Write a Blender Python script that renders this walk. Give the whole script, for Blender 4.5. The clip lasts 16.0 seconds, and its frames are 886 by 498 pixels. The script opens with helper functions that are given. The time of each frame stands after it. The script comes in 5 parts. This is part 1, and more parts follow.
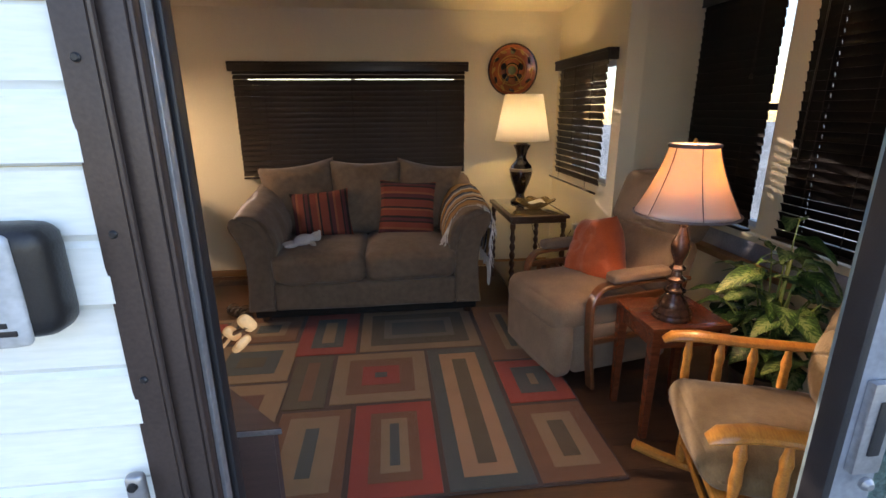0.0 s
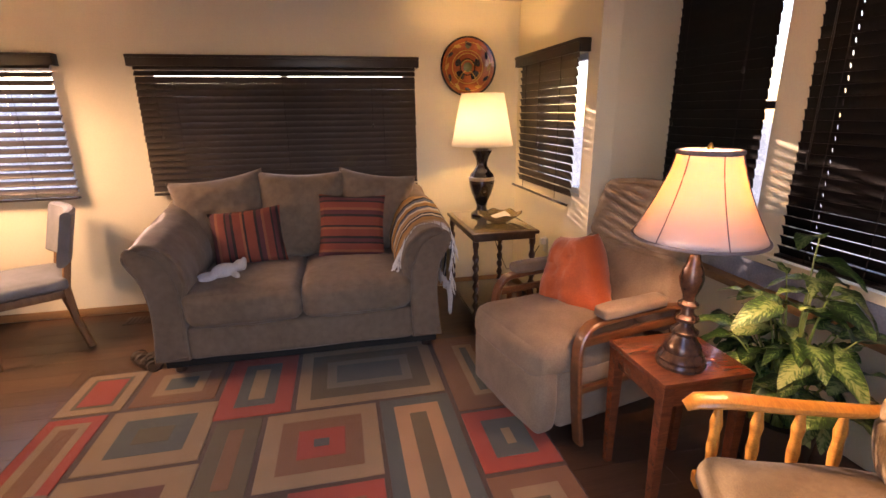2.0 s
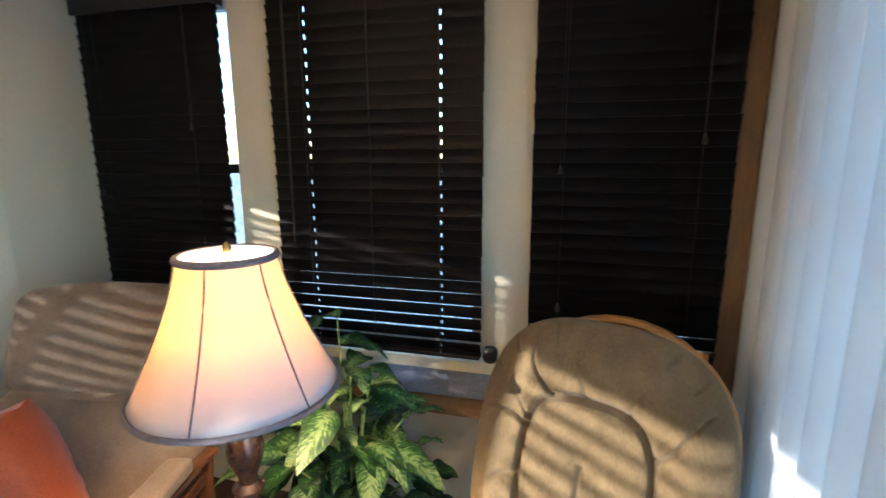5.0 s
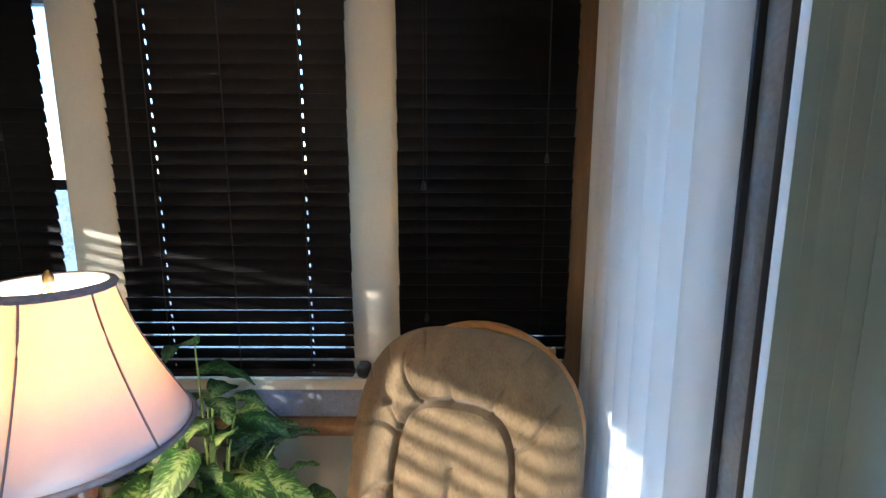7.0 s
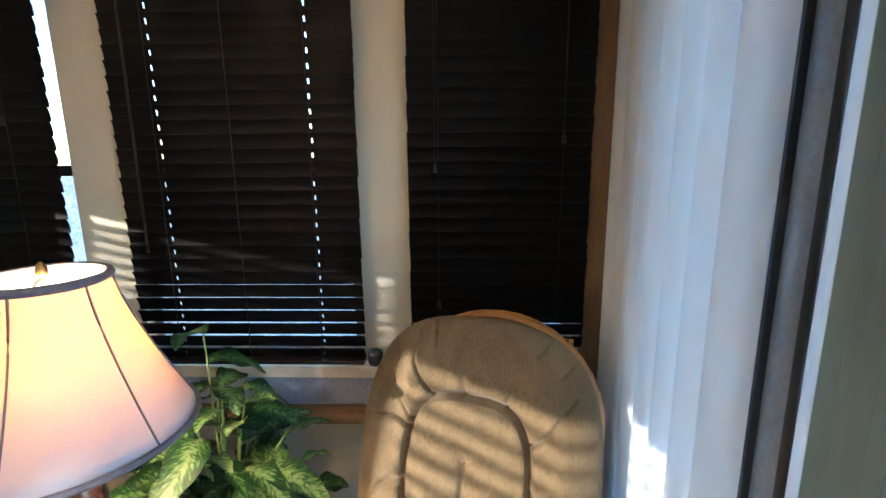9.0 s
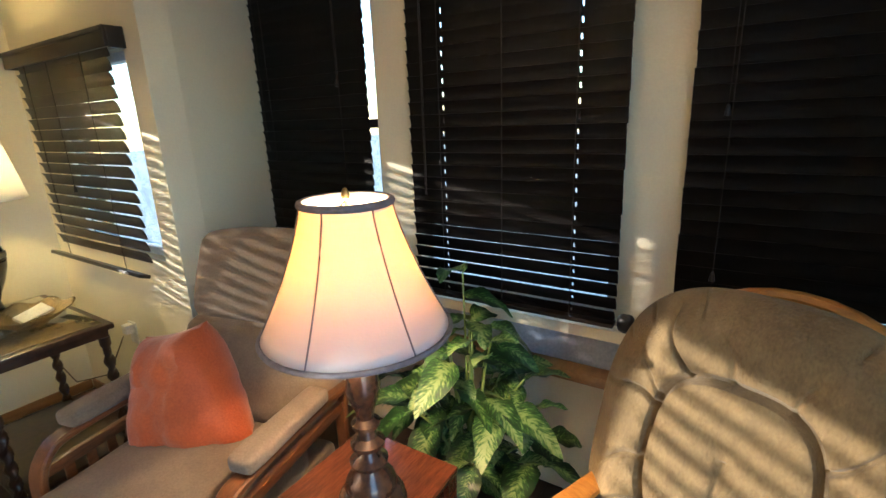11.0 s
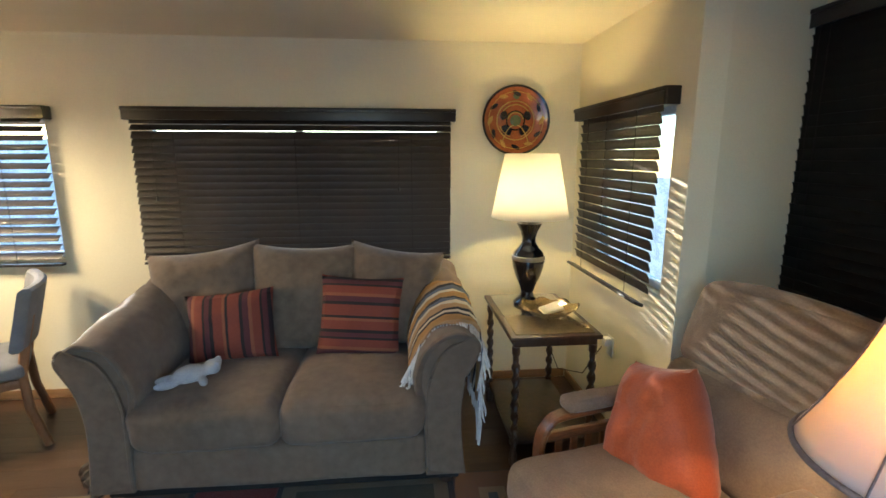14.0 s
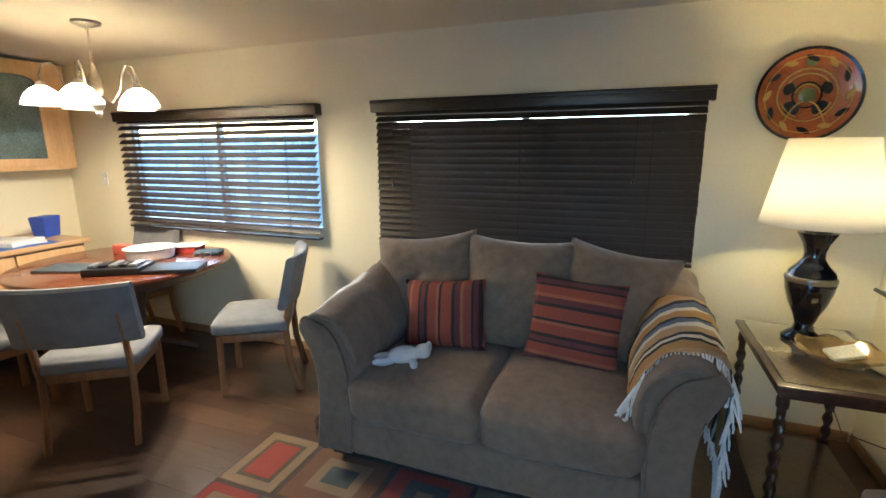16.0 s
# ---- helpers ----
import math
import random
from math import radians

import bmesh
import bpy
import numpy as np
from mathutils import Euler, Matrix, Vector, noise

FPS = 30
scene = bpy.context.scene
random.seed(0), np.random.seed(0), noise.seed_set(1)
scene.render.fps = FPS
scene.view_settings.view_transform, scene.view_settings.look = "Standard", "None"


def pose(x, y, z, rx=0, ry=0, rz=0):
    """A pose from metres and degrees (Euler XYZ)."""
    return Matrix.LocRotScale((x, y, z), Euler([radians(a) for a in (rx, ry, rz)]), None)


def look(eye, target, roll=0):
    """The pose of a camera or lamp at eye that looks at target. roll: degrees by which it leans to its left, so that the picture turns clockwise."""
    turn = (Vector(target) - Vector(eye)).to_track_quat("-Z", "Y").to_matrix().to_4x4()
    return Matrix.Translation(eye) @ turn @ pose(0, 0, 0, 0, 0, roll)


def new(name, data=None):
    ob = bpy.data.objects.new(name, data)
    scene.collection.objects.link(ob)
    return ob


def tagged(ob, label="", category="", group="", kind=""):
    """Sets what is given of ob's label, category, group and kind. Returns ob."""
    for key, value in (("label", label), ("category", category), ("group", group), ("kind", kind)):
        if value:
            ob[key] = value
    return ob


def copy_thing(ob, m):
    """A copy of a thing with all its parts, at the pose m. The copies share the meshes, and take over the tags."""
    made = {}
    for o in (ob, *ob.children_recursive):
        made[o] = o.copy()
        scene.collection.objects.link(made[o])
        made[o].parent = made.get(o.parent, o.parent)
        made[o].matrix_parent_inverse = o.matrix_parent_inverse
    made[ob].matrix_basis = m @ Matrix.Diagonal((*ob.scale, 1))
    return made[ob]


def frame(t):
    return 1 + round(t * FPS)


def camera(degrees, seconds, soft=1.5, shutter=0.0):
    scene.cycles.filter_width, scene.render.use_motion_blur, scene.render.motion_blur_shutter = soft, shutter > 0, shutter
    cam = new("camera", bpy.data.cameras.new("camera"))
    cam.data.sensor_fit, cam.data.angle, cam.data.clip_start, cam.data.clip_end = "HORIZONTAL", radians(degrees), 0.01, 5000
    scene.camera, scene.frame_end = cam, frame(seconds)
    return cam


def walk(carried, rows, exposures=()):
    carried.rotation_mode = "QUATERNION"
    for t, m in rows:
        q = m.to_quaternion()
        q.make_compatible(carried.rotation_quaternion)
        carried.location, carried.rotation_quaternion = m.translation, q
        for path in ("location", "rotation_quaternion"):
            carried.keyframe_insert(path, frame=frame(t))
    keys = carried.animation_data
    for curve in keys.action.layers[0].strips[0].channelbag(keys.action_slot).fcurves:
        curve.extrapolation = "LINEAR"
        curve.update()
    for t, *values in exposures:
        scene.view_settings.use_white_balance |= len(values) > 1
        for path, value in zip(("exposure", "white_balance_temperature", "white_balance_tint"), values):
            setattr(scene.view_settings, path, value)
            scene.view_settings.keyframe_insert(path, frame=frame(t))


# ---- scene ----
cam = camera(86.2, 16.0, 1.5, 0.15)
PATH = [
    (0, (0.101, 0.029, 1.452), (0.313, 1.935, 0.883), -0.4),
    (0.5, (0.086, 0.072, 1.444), (0.305, 1.973, 0.864), -0.4),
    (1, (0.034, 0.201, 1.448), (0.302, 2.091, 0.854), -0.8),
    (1.5, (0.055, 0.33, 1.433), (0.46, 2.205, 0.868), -1.0),
    (2, (0.181, 0.532, 1.434), (0.578, 2.412, 0.878), -0.7),
    (2.5, (0.288, 0.693, 1.451), (0.653, 2.577, 0.887), 0.5),
    (3, (0.354, 0.946, 1.458), (0.946, 2.779, 0.918), 1.5),
    (3.5, (0.452, 1.102, 1.469), (1.376, 2.803, 0.967), 1.2),
    (4, (0.587, 1.173, 1.486), (1.97, 2.542, 1.028), 1.5),
    (4.5, (0.57, 1.251, 1.485), (2.293, 2.17, 1.055), 1.2),
    (5, (0.545, 1.193, 1.496), (2.442, 1.699, 1.112), -0.2),
    (5.2, (0.52, 1.185, 1.496), (2.462, 1.46, 1.13), -0.3),
    (7.5, (0.523, 1.15, 1.506), (2.494, 1.084, 1.183), 0.1),
    (7.7, (0.523, 1.146, 1.506), (2.494, 1.046, 1.181), 0.1),
    (8, (0.525, 1.144, 1.506), (2.496, 1.038, 1.173), 0.1),
    (10.5, (0.664, 1.177, 1.5), (2.427, 1.96, 0.971), -2.1),
    (11, (0.629, 1.161, 1.46), (2.245, 2.212, 0.928), -2.1),
    (11.5, (0.554, 1.244, 1.475), (2.084, 2.412, 0.932), -1.7),
    (12, (0.53, 1.284, 1.486), (1.869, 2.682, 0.982), -2.1),
    (12.5, (0.58, 1.245, 1.521), (1.646, 2.871, 1.051), -1.9),
    (13, (0.553, 1.231, 1.536), (1.315, 3.024, 1.086), -1.8),
    (13.5, (0.505, 1.235, 1.538), (0.961, 3.138, 1.124), -1.2),
    (14, (0.435, 1.225, 1.538), (0.617, 3.179, 1.155), -0.0),
    (14.5, (0.407, 1.228, 1.535), (0.324, 3.19, 1.153), 0.5),
    (15, (0.369, 1.274, 1.534), (0.095, 3.216, 1.14), 0.4),
    (15.5, (0.345, 1.334, 1.532), (-0.095, 3.243, 1.133), 0.2),
    (16, (0.403, 1.443, 1.52), (-0.299, 3.269, 1.106), -0.3),
]
EXPOSURES = [(0, 0.62, 6800, 28), (1, 0.82, 6800, 32), (1.5, 1.45, 7600, 48), (2, 1.45, 7600, 46), (2.5, 1.45, 7400, 42), (3.5, 1.5, 6700, 24), (4, 1.5, 6500, 20), (5, 1.62, 5400, 9), (7.5, 1.6, 5200, 12), (8, 1.6, 5200, 12), (11, 1.55, 5800, 8), (13, 1.52, 5800, 8), (16, 1.36, 5150, 7)]
walk(cam, [(t, look(eye, target, roll)) for t, eye, target, roll in PATH], EXPOSURES)

# world, sun, lamps' light
world = bpy.data.worlds.new("sky")
scene.world = world
world.use_nodes = True
sky = world.node_tree.nodes.new("ShaderNodeTexSky")
sky.sky_type, sky.sun_disc = "NISHITA", False
SUN_ELEVATION, SUN_AZIMUTH = radians(8.7), radians(-47.5)   # azimuth from north, east positive
sky.sun_elevation, sky.sun_rotation = SUN_ELEVATION, SUN_AZIMUTH
sky.dust_density, sky.ozone_density = 0.4, 2.0
world.node_tree.links.new(sky.outputs[0], world.node_tree.nodes["Background"].inputs[0])
world.node_tree.nodes["Background"].inputs[1].default_value = 0.62
sun = new("sun", bpy.data.lights.new("sun", "SUN"))
sun.data.energy, sun.data.angle, sun.data.color = 4.2, radians(0.5), (1.0, 0.86, 0.68)
sun.matrix_world = look((0, 0, 0), (-math.sin(SUN_AZIMUTH), -math.cos(SUN_AZIMUTH), -math.tan(SUN_ELEVATION)))


def bulb(name, place, watts, colour, radius=0.03):
    ob = new(name, bpy.data.lights.new(name, "POINT"))
    ob.data.energy, ob.data.color, ob.data.shadow_soft_size = watts, colour, radius
    ob.location = place
    return ob


bulb("corner_lamp_light", (1.17, 3.83, 1.36), 58, (1.0, 0.71, 0.24))
bulb("side_lamp_light", (1.325, 1.845, 1.20), 17.5, (1.0, 0.66, 0.32))
for k in range(5):
    a = radians(20 + 72 * k)
    bulb("chandelier_light", (-2.49 + 0.245 * math.cos(a), 3.4 + 0.245 * math.sin(a), 1.792), 14.0, (1.0, 0.74, 0.42))


# the sky's light in the open half of the patio door
for name, x0, x1, y, watts in (("door_sky_light", -0.11, 0.76, 0.525, 2.6),):
    sk = new(name, bpy.data.lights.new(name, "AREA"))
    sk.data.shape, sk.data.size, sk.data.size_y, sk.data.energy, sk.data.color = "RECTANGLE", x1 - x0, 1.75, watts, (0.38, 0.64, 1.0)
    sk.matrix_world = look(((x0 + x1) / 2, y, 1.02), ((x0 + x1) / 2, y + 1, 1.02))


# materials
def mat(name, colour, rough=0.6, metal=0.0, dark=None, scale=12.0, detail=90.0, bump=0.15, spread=0.5, stretch=(1, 1, 1), transmission=0.0, emit=None, power=0.0, sheen=0.0, coat=0.0, depth=0.004):
    """Principled surface: two scales of noise mix colour with a darker tone; fine noise gives relief."""
    m = bpy.data.materials.new(name)
    m.use_nodes = True
    nt, L = m.node_tree, m.node_tree.links
    bs = nt.nodes["Principled BSDF"]
    bs.inputs["Roughness"].default_value, bs.inputs["Metallic"].default_value = rough, metal
    bs.inputs["Transmission Weight"].default_value = transmission
    bs.inputs["Sheen Weight"].default_value = sheen
    bs.inputs["Coat Weight"].default_value = coat
    c = (*colour, 1)
    d = (*(dark or [v * 0.72 for v in colour]), 1)
    tc = nt.nodes.new("ShaderNodeTexCoord")
    mp = nt.nodes.new("ShaderNodeMapping")
    mp.inputs["Scale"].default_value = stretch
    L.new(tc.outputs["Object"], mp.inputs["Vector"])
    n1 = nt.nodes.new("ShaderNodeTexNoise")
    n1.inputs["Scale"].default_value, n1.inputs["Detail"].default_value = scale, 5
    n2 = nt.nodes.new("ShaderNodeTexNoise")
    n2.inputs["Scale"].default_value, n2.inputs["Detail"].default_value = detail, 3
    for n in (n1, n2):
        L.new(mp.outputs[0], n.inputs["Vector"])
    add = nt.nodes.new("ShaderNodeMath")
    add.operation = "ADD"
    L.new(n1.outputs[0], add.inputs[0])
    L.new(n2.outputs[0], add.inputs[1])
    mr = nt.nodes.new("ShaderNodeMapRange")
    mr.inputs[1].default_value, mr.inputs[2].default_value = 1.0 - spread * 0.5, 1.0 + spread * 0.5
    L.new(add.outputs[0], mr.inputs[0])
    mx = nt.nodes.new("ShaderNodeMix")
    mx.data_type = "RGBA"
    mx.inputs[6].default_value, mx.inputs[7].default_value = d, c
    L.new(mr.outputs[0], mx.inputs[0])
    L.new(mx.outputs[2], bs.inputs["Base Color"])
    if bump:
        bp = nt.nodes.new("ShaderNodeBump")
        bp.inputs["Strength"].default_value, bp.inputs["Distance"].default_value = bump, depth
        L.new(add.outputs[0], bp.inputs["Height"])
        L.new(bp.outputs[0], bs.inputs["Normal"])
    if emit:
        bs.inputs["Emission Color"].default_value = (*emit, 1)
        bs.inputs["Emission Strength"].default_value = power
    return m


def shade_cloth(name, colour, through_colour, share=0.5):
    """Lamp-shade cloth: light passes through it."""
    m = bpy.data.materials.new(name)
    m.use_nodes = True
    nt, L = m.node_tree, m.node_tree.links
    out = nt.nodes["Material Output"]
    nt.nodes.remove(nt.nodes["Principled BSDF"])
    a, b, mx = (nt.nodes.new(k) for k in ("ShaderNodeBsdfDiffuse", "ShaderNodeBsdfTranslucent", "ShaderNodeMixShader"))
    a.inputs[0].default_value, b.inputs[0].default_value = (*colour, 1), (*through_colour, 1)
    tc = nt.nodes.new("ShaderNodeTexCoord")
    n = nt.nodes.new("ShaderNodeTexNoise")
    n.inputs["Scale"].default_value = 220
    bp = nt.nodes.new("ShaderNodeBump")
    bp.inputs["Strength"].default_value, bp.inputs["Distance"].default_value = 0.2, 0.002
    L.new(tc.outputs["Object"], n.inputs["Vector"])
    L.new(n.outputs[0], bp.inputs["Height"])
    L.new(bp.outputs[0], a.inputs["Normal"])
    mx.inputs[0].default_value = share
    L.new(a.outputs[0], mx.inputs[1])
    L.new(b.outputs[0], mx.inputs[2])
    L.new(mx.outputs[0], out.inputs[0])
    return m


def stripes(name, bands, axis, period, rough=0.85):
    """Woven cloth in bands of colour along one axis: bands of (end of band 0..1, colour)."""
    m = mat(name, (0.3, 0.2, 0.15), rough, bump=0.4, detail=260, sheen=0.0)
    nt, L = m.node_tree, m.node_tree.links
    bs = nt.nodes["Principled BSDF"]
    tc = nt.nodes.new("ShaderNodeTexCoord")
    sp = nt.nodes.new("ShaderNodeSeparateXYZ")
    L.new(tc.outputs["Object"], sp.inputs[0])
    mul = nt.nodes.new("ShaderNodeMath")
    mul.operation, mul.inputs[1].default_value = "MULTIPLY_ADD", 1 / period
    mul.inputs[2].default_value = 10.0
    L.new(sp.outputs["XYZ".index(axis)], mul.inputs[0])
    fr = nt.nodes.new("ShaderNodeMath")
    fr.operation = "FRACT"
    L.new(mul.outputs[0], fr.inputs[0])
    cr = nt.nodes.new("ShaderNodeValToRGB")
    cr.color_ramp.interpolation = "CONSTANT"
    els = cr.color_ramp.elements
    start = 0.0
    for k, (end, colour) in enumerate(bands):
        e = els[k] if k < 2 else els.new(start)
        e.position, e.color = start, (*colour, 1)
        start = end
    L.new(fr.outputs[0], cr.inputs[0])
    mix = nt.nodes.new("ShaderNodeMix")
    mix.data_type, mix.blend_type = "RGBA", "MULTIPLY"
    mix.inputs[0].default_value = 0.35
    grey = nt.nodes.new("ShaderNodeTexNoise")
    grey.inputs["Scale"].default_value = 140
    L.new(tc.outputs["Object"], grey.inputs["Vector"])
    L.new(cr.outputs[0], mix.inputs[6])
    L.new(grey.outputs[0], mix.inputs[7])
    L.new(mix.outputs[2], bs.inputs["Base Color"])
    return m


WALL = mat("wall_paint", (0.80, 0.735, 0.555), 0.75, dark=(0.74, 0.67, 0.50), scale=1.6, detail=130, bump=0.25, spread=0.6)
CEIL = mat("ceiling_paint", (0.80, 0.73, 0.58), 0.85, dark=(0.72, 0.65, 0.5), scale=1.2, detail=160, bump=0.35)
FLOOR = mat("floor_vinyl_wood", (0.098, 0.049, 0.027), 0.42, dark=(0.048, 0.022, 0.012), scale=3.0, detail=22, bump=0.2, spread=0.9, stretch=(1, 9, 1))
TRIM = mat("oak_trim", (0.36, 0.20, 0.09), 0.5, scale=6, stretch=(1, 8, 8))
BLIND = mat("espresso_blind", (0.030, 0.021, 0.016), 0.42, scale=5, detail=60, bump=0.12, stretch=(1, 1, 14))
BLIND.node_tree.nodes["Principled BSDF"].inputs["Specular IOR Level"].default_value = 0.45
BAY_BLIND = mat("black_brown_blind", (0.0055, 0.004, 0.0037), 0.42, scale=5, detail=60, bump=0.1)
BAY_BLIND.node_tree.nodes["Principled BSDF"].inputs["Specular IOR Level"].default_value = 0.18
BLIND_EDGE = mat("espresso_valance", (0.018, 0.012, 0.010), 0.34, scale=5, detail=60, bump=0.1)
CORD = mat("dark_cord", (0.02, 0.015, 0.012), 0.8, bump=0)
FRAME_BLUE = mat("pale_window_vinyl", (0.72, 0.74, 0.78), 0.45, bump=0.05)
GLASS = mat("window_glass", (0.95, 0.98, 0.98), 0.02, transmission=1.0, bump=0, spread=0.1)
GLASS.node_tree.nodes["Principled BSDF"].inputs["IOR"].default_value = 1.05
BROWN_METAL = mat("brown_door_metal", (0.065, 0.046, 0.041), 0.38, metal=0.3, scale=8, detail=200, bump=0.08)
GREY_METAL = mat("grey_anodised_metal", (0.42, 0.43, 0.45), 0.35, metal=0.7, scale=8, bump=0.1)
SIDING = mat("white_siding", (0.80, 0.83, 0.82), 0.45, dark=(0.70, 0.74, 0.72), scale=3, detail=60, bump=0.1, stretch=(0.4, 1, 3))
VSLAT = shade_cloth("white_vinyl_slat", (0.86, 0.87, 0.88), (0.86, 0.90, 0.95), 0.42)
SOFA = mat("taupe_microfibre", (0.185, 0.130, 0.092), 0.88, dark=(0.098, 0.068, 0.048), scale=4.5, detail=26, bump=0.3, sheen=0.15, spread=0.9, depth=0.008)
RECL = mat("beige_upholstery", (0.225, 0.163, 0.112), 0.9, dark=(0.155, 0.11, 0.076), scale=9, detail=170, bump=0.18, sheen=0.12)
ROCK = mat("tan_suede", (0.205, 0.137, 0.060), 0.88, dark=(0.126, 0.080, 0.034), scale=26, detail=210, bump=0.55, sheen=0.12, stretch=(1, 1, 0.45), spread=0.7)
BLACK_CLOTH = mat("black_under_cloth", (0.012, 0.010, 0.010), 0.9)
DARK_WOOD = mat("dark_walnut", (0.07, 0.032, 0.017), 0.33, dark=(0.035, 0.016, 0.010), scale=6, detail=40, stretch=(1, 1, 0.12), bump=0.1, coat=0.3)
CHERRY = mat("cherry_wood", (0.175, 0.050, 0.020), 0.25, dark=(0.09, 0.024, 0.011), scale=5, detail=30, stretch=(1, 7, 7), bump=0.06, coat=0.4)
HONEY = mat("honey_oak", (0.58, 0.25, 0.045), 0.3, dark=(0.40, 0.15, 0.025), scale=6, detail=40, stretch=(0.7, 6, 6), bump=0.08, coat=0.4)
MAPLE = mat("maple_cabinet", (0.62, 0.40, 0.19), 0.4, dark=(0.50, 0.30, 0.13), scale=4, detail=30, stretch=(6, 6, 0.6), bump=0.05, coat=0.2)
CHAIR_WOOD = mat("chair_wood", (0.30, 0.15, 0.06), 0.42, dark=(0.19, 0.085, 0.035), scale=6, stretch=(6, 6, 0.5), bump=0.08)
CHAIR_CLOTH = mat("grey_beige_cloth", (0.25, 0.25, 0.265), 0.9, dark=(0.19, 0.19, 0.205), scale=12, detail=240, bump=0.5)
BLACK_GLAZE = mat("black_glazed_ceramic", (0.010, 0.009, 0.011), 0.08, coat=1.0, bump=0.02)
BRASS = mat("aged_brass", (0.55, 0.36, 0.13), 0.3, metal=1.0, bump=0.1)
BRONZE = mat("bronze_brown_turned_base", (0.12, 0.055, 0.030), 0.27, metal=0.35, dark=(0.05, 0.025, 0.018), scale=9, detail=70, bump=0.12, coat=0.4)
NICKEL = mat("satin_nickel", (0.55, 0.50, 0.42), 0.3, metal=1.0, bump=0.05)
CREAM_SHADE = shade_cloth("cream_shade_cloth", (0.85, 0.82, 0.75), (1.0, 0.98, 0.94), 0.85)
BELL_SHADE = shade_cloth("mauve_shade_cloth", (0.60, 0.575, 0.60), (0.97, 0.68, 0.34), 0.22)
PIPING = mat("shade_piping", (0.20, 0.17, 0.18), 0.8)
ORANGE = mat("orange_satin", (0.43, 0.078, 0.013), 0.62, dark=(0.31, 0.05, 0.008), scale=8, detail=150, bump=0.3, sheen=0.3)
WHITE_PLASTIC = mat("white_plastic", (0.8, 0.79, 0.75), 0.4, bump=0.03)
BLACK_PLASTIC = mat("black_plastic", (0.016, 0.016, 0.018), 0.4, bump=0.1, detail=300)
FROST = shade_cloth("frosted_glass", (0.9, 0.88, 0.84), (0.98, 0.93, 0.85), 0.8)
STEM = mat("plant_stem", (0.22, 0.30, 0.08), 0.5)
DEEP = mat("dark_planter", (0.035, 0.025, 0.02), 0.5)


def vary_by_piece(m):
    """Shift the grain and the tone of each piece by its own random number."""
    nt, L = m.node_tree, m.node_tree.links
    mp = next(n for n in nt.nodes if n.type == "MAPPING")
    mx = next(n for n in nt.nodes if n.type == "MIX")
    oi = nt.nodes.new("ShaderNodeObjectInfo")
    mul = nt.nodes.new("ShaderNodeMath")
    mul.operation, mul.inputs[1].default_value = "MULTIPLY", 17.0
    L.new(oi.outputs["Random"], mul.inputs[0])
    cb = nt.nodes.new("ShaderNodeCombineXYZ")
    L.new(mul.outputs[0], cb.inputs[0])
    L.new(mul.outputs[0], cb.inputs[1])
    L.new(cb.outputs[0], mp.inputs["Location"])
    hs = nt.nodes.new("ShaderNodeHueSaturation")
    mr = nt.nodes.new("ShaderNodeMapRange")
    mr.inputs[3].default_value, mr.inputs[4].default_value = 0.78, 1.22
    L.new(oi.outputs["Random"], mr.inputs[0])
    L.new(mr.outputs[0], hs.inputs["Value"])
    L.new(mx.outputs[2], hs.inputs["Color"])
    L.new(hs.outputs[0], nt.nodes["Principled BSDF"].inputs["Base Color"])


vary_by_piece(FLOOR)


# mesh helpers
def finish(bm, name, material, smooth=True):
    me = bpy.data.meshes.new(name)
    bmesh.ops.recalc_face_normals(bm, faces=bm.faces)
    bm.to_mesh(me)
    bm.free()
    if smooth:
        for p in me.polygons:
            p.use_smooth = True
        me.set_sharp_from_angle(angle=radians(35))
    if material:
        me.materials.append(material)
    return me


def part(name, bm, material, parent, label="", m=None, smooth=True):
    ob = new(name, finish(bm, name, material, smooth))
    ob.parent = parent
    if m is not None:
        ob.matrix_basis = m
    return tagged(ob, label)


def thing(name, label, category, m=None, group="", kind=""):
    ob = new(name)
    ob.empty_display_size = 0.05
    if m is not None:
        ob.matrix_basis = m
    return tagged(ob, label, category, group, kind)


def solid(name, bm, material, label, category="", m=None, kind="", group="", smooth=True):
    ob = new(name, finish(bm, name, material, smooth))
    if m is not None:
        ob.matrix_basis = m
    return tagged(ob, label, category, group, kind)


def box(x0, x1, y0, y1, z0, z1, bevel=0.0, seg=2, bm=None):
    b = bmesh.new()
    bmesh.ops.create_cube(b, size=1, matrix=Matrix.Translation(((x0 + x1) / 2, (y0 + y1) / 2, (z0 + z1) / 2)) @ Matrix.Diagonal((x1 - x0, y1 - y0, z1 - z0, 1)))
    if bevel:
        bmesh.ops.bevel(b, geom=b.edges[:], offset=bevel, segments=seg, affect="EDGES", profile=0.6)
    if bm is None:
        return b
    me = bpy.data.meshes.new("tmp")
    b.to_mesh(me)
    b.free()
    bm.from_mesh(me)
    bpy.data.meshes.remove(me)
    return bm


def lathe(profile, seg=32, at=(0, 0, 0), bm=None):
    bm = bm or bmesh.new()
    rings = []
    for r, z in profile:
        rings.append([bm.verts.new((at[0] + r * math.cos(2 * math.pi * k / seg), at[1] + r * math.sin(2 * math.pi * k / seg), at[2] + z)) for k in range(seg)])
    for a, b in zip(rings, rings[1:]):
        for k in range(seg):
            bm.faces.new((a[k], a[(k + 1) % seg], b[(k + 1) % seg], b[k]))
    bmesh.ops.remove_doubles(bm, verts=bm.verts, dist=1e-6)
    return bm


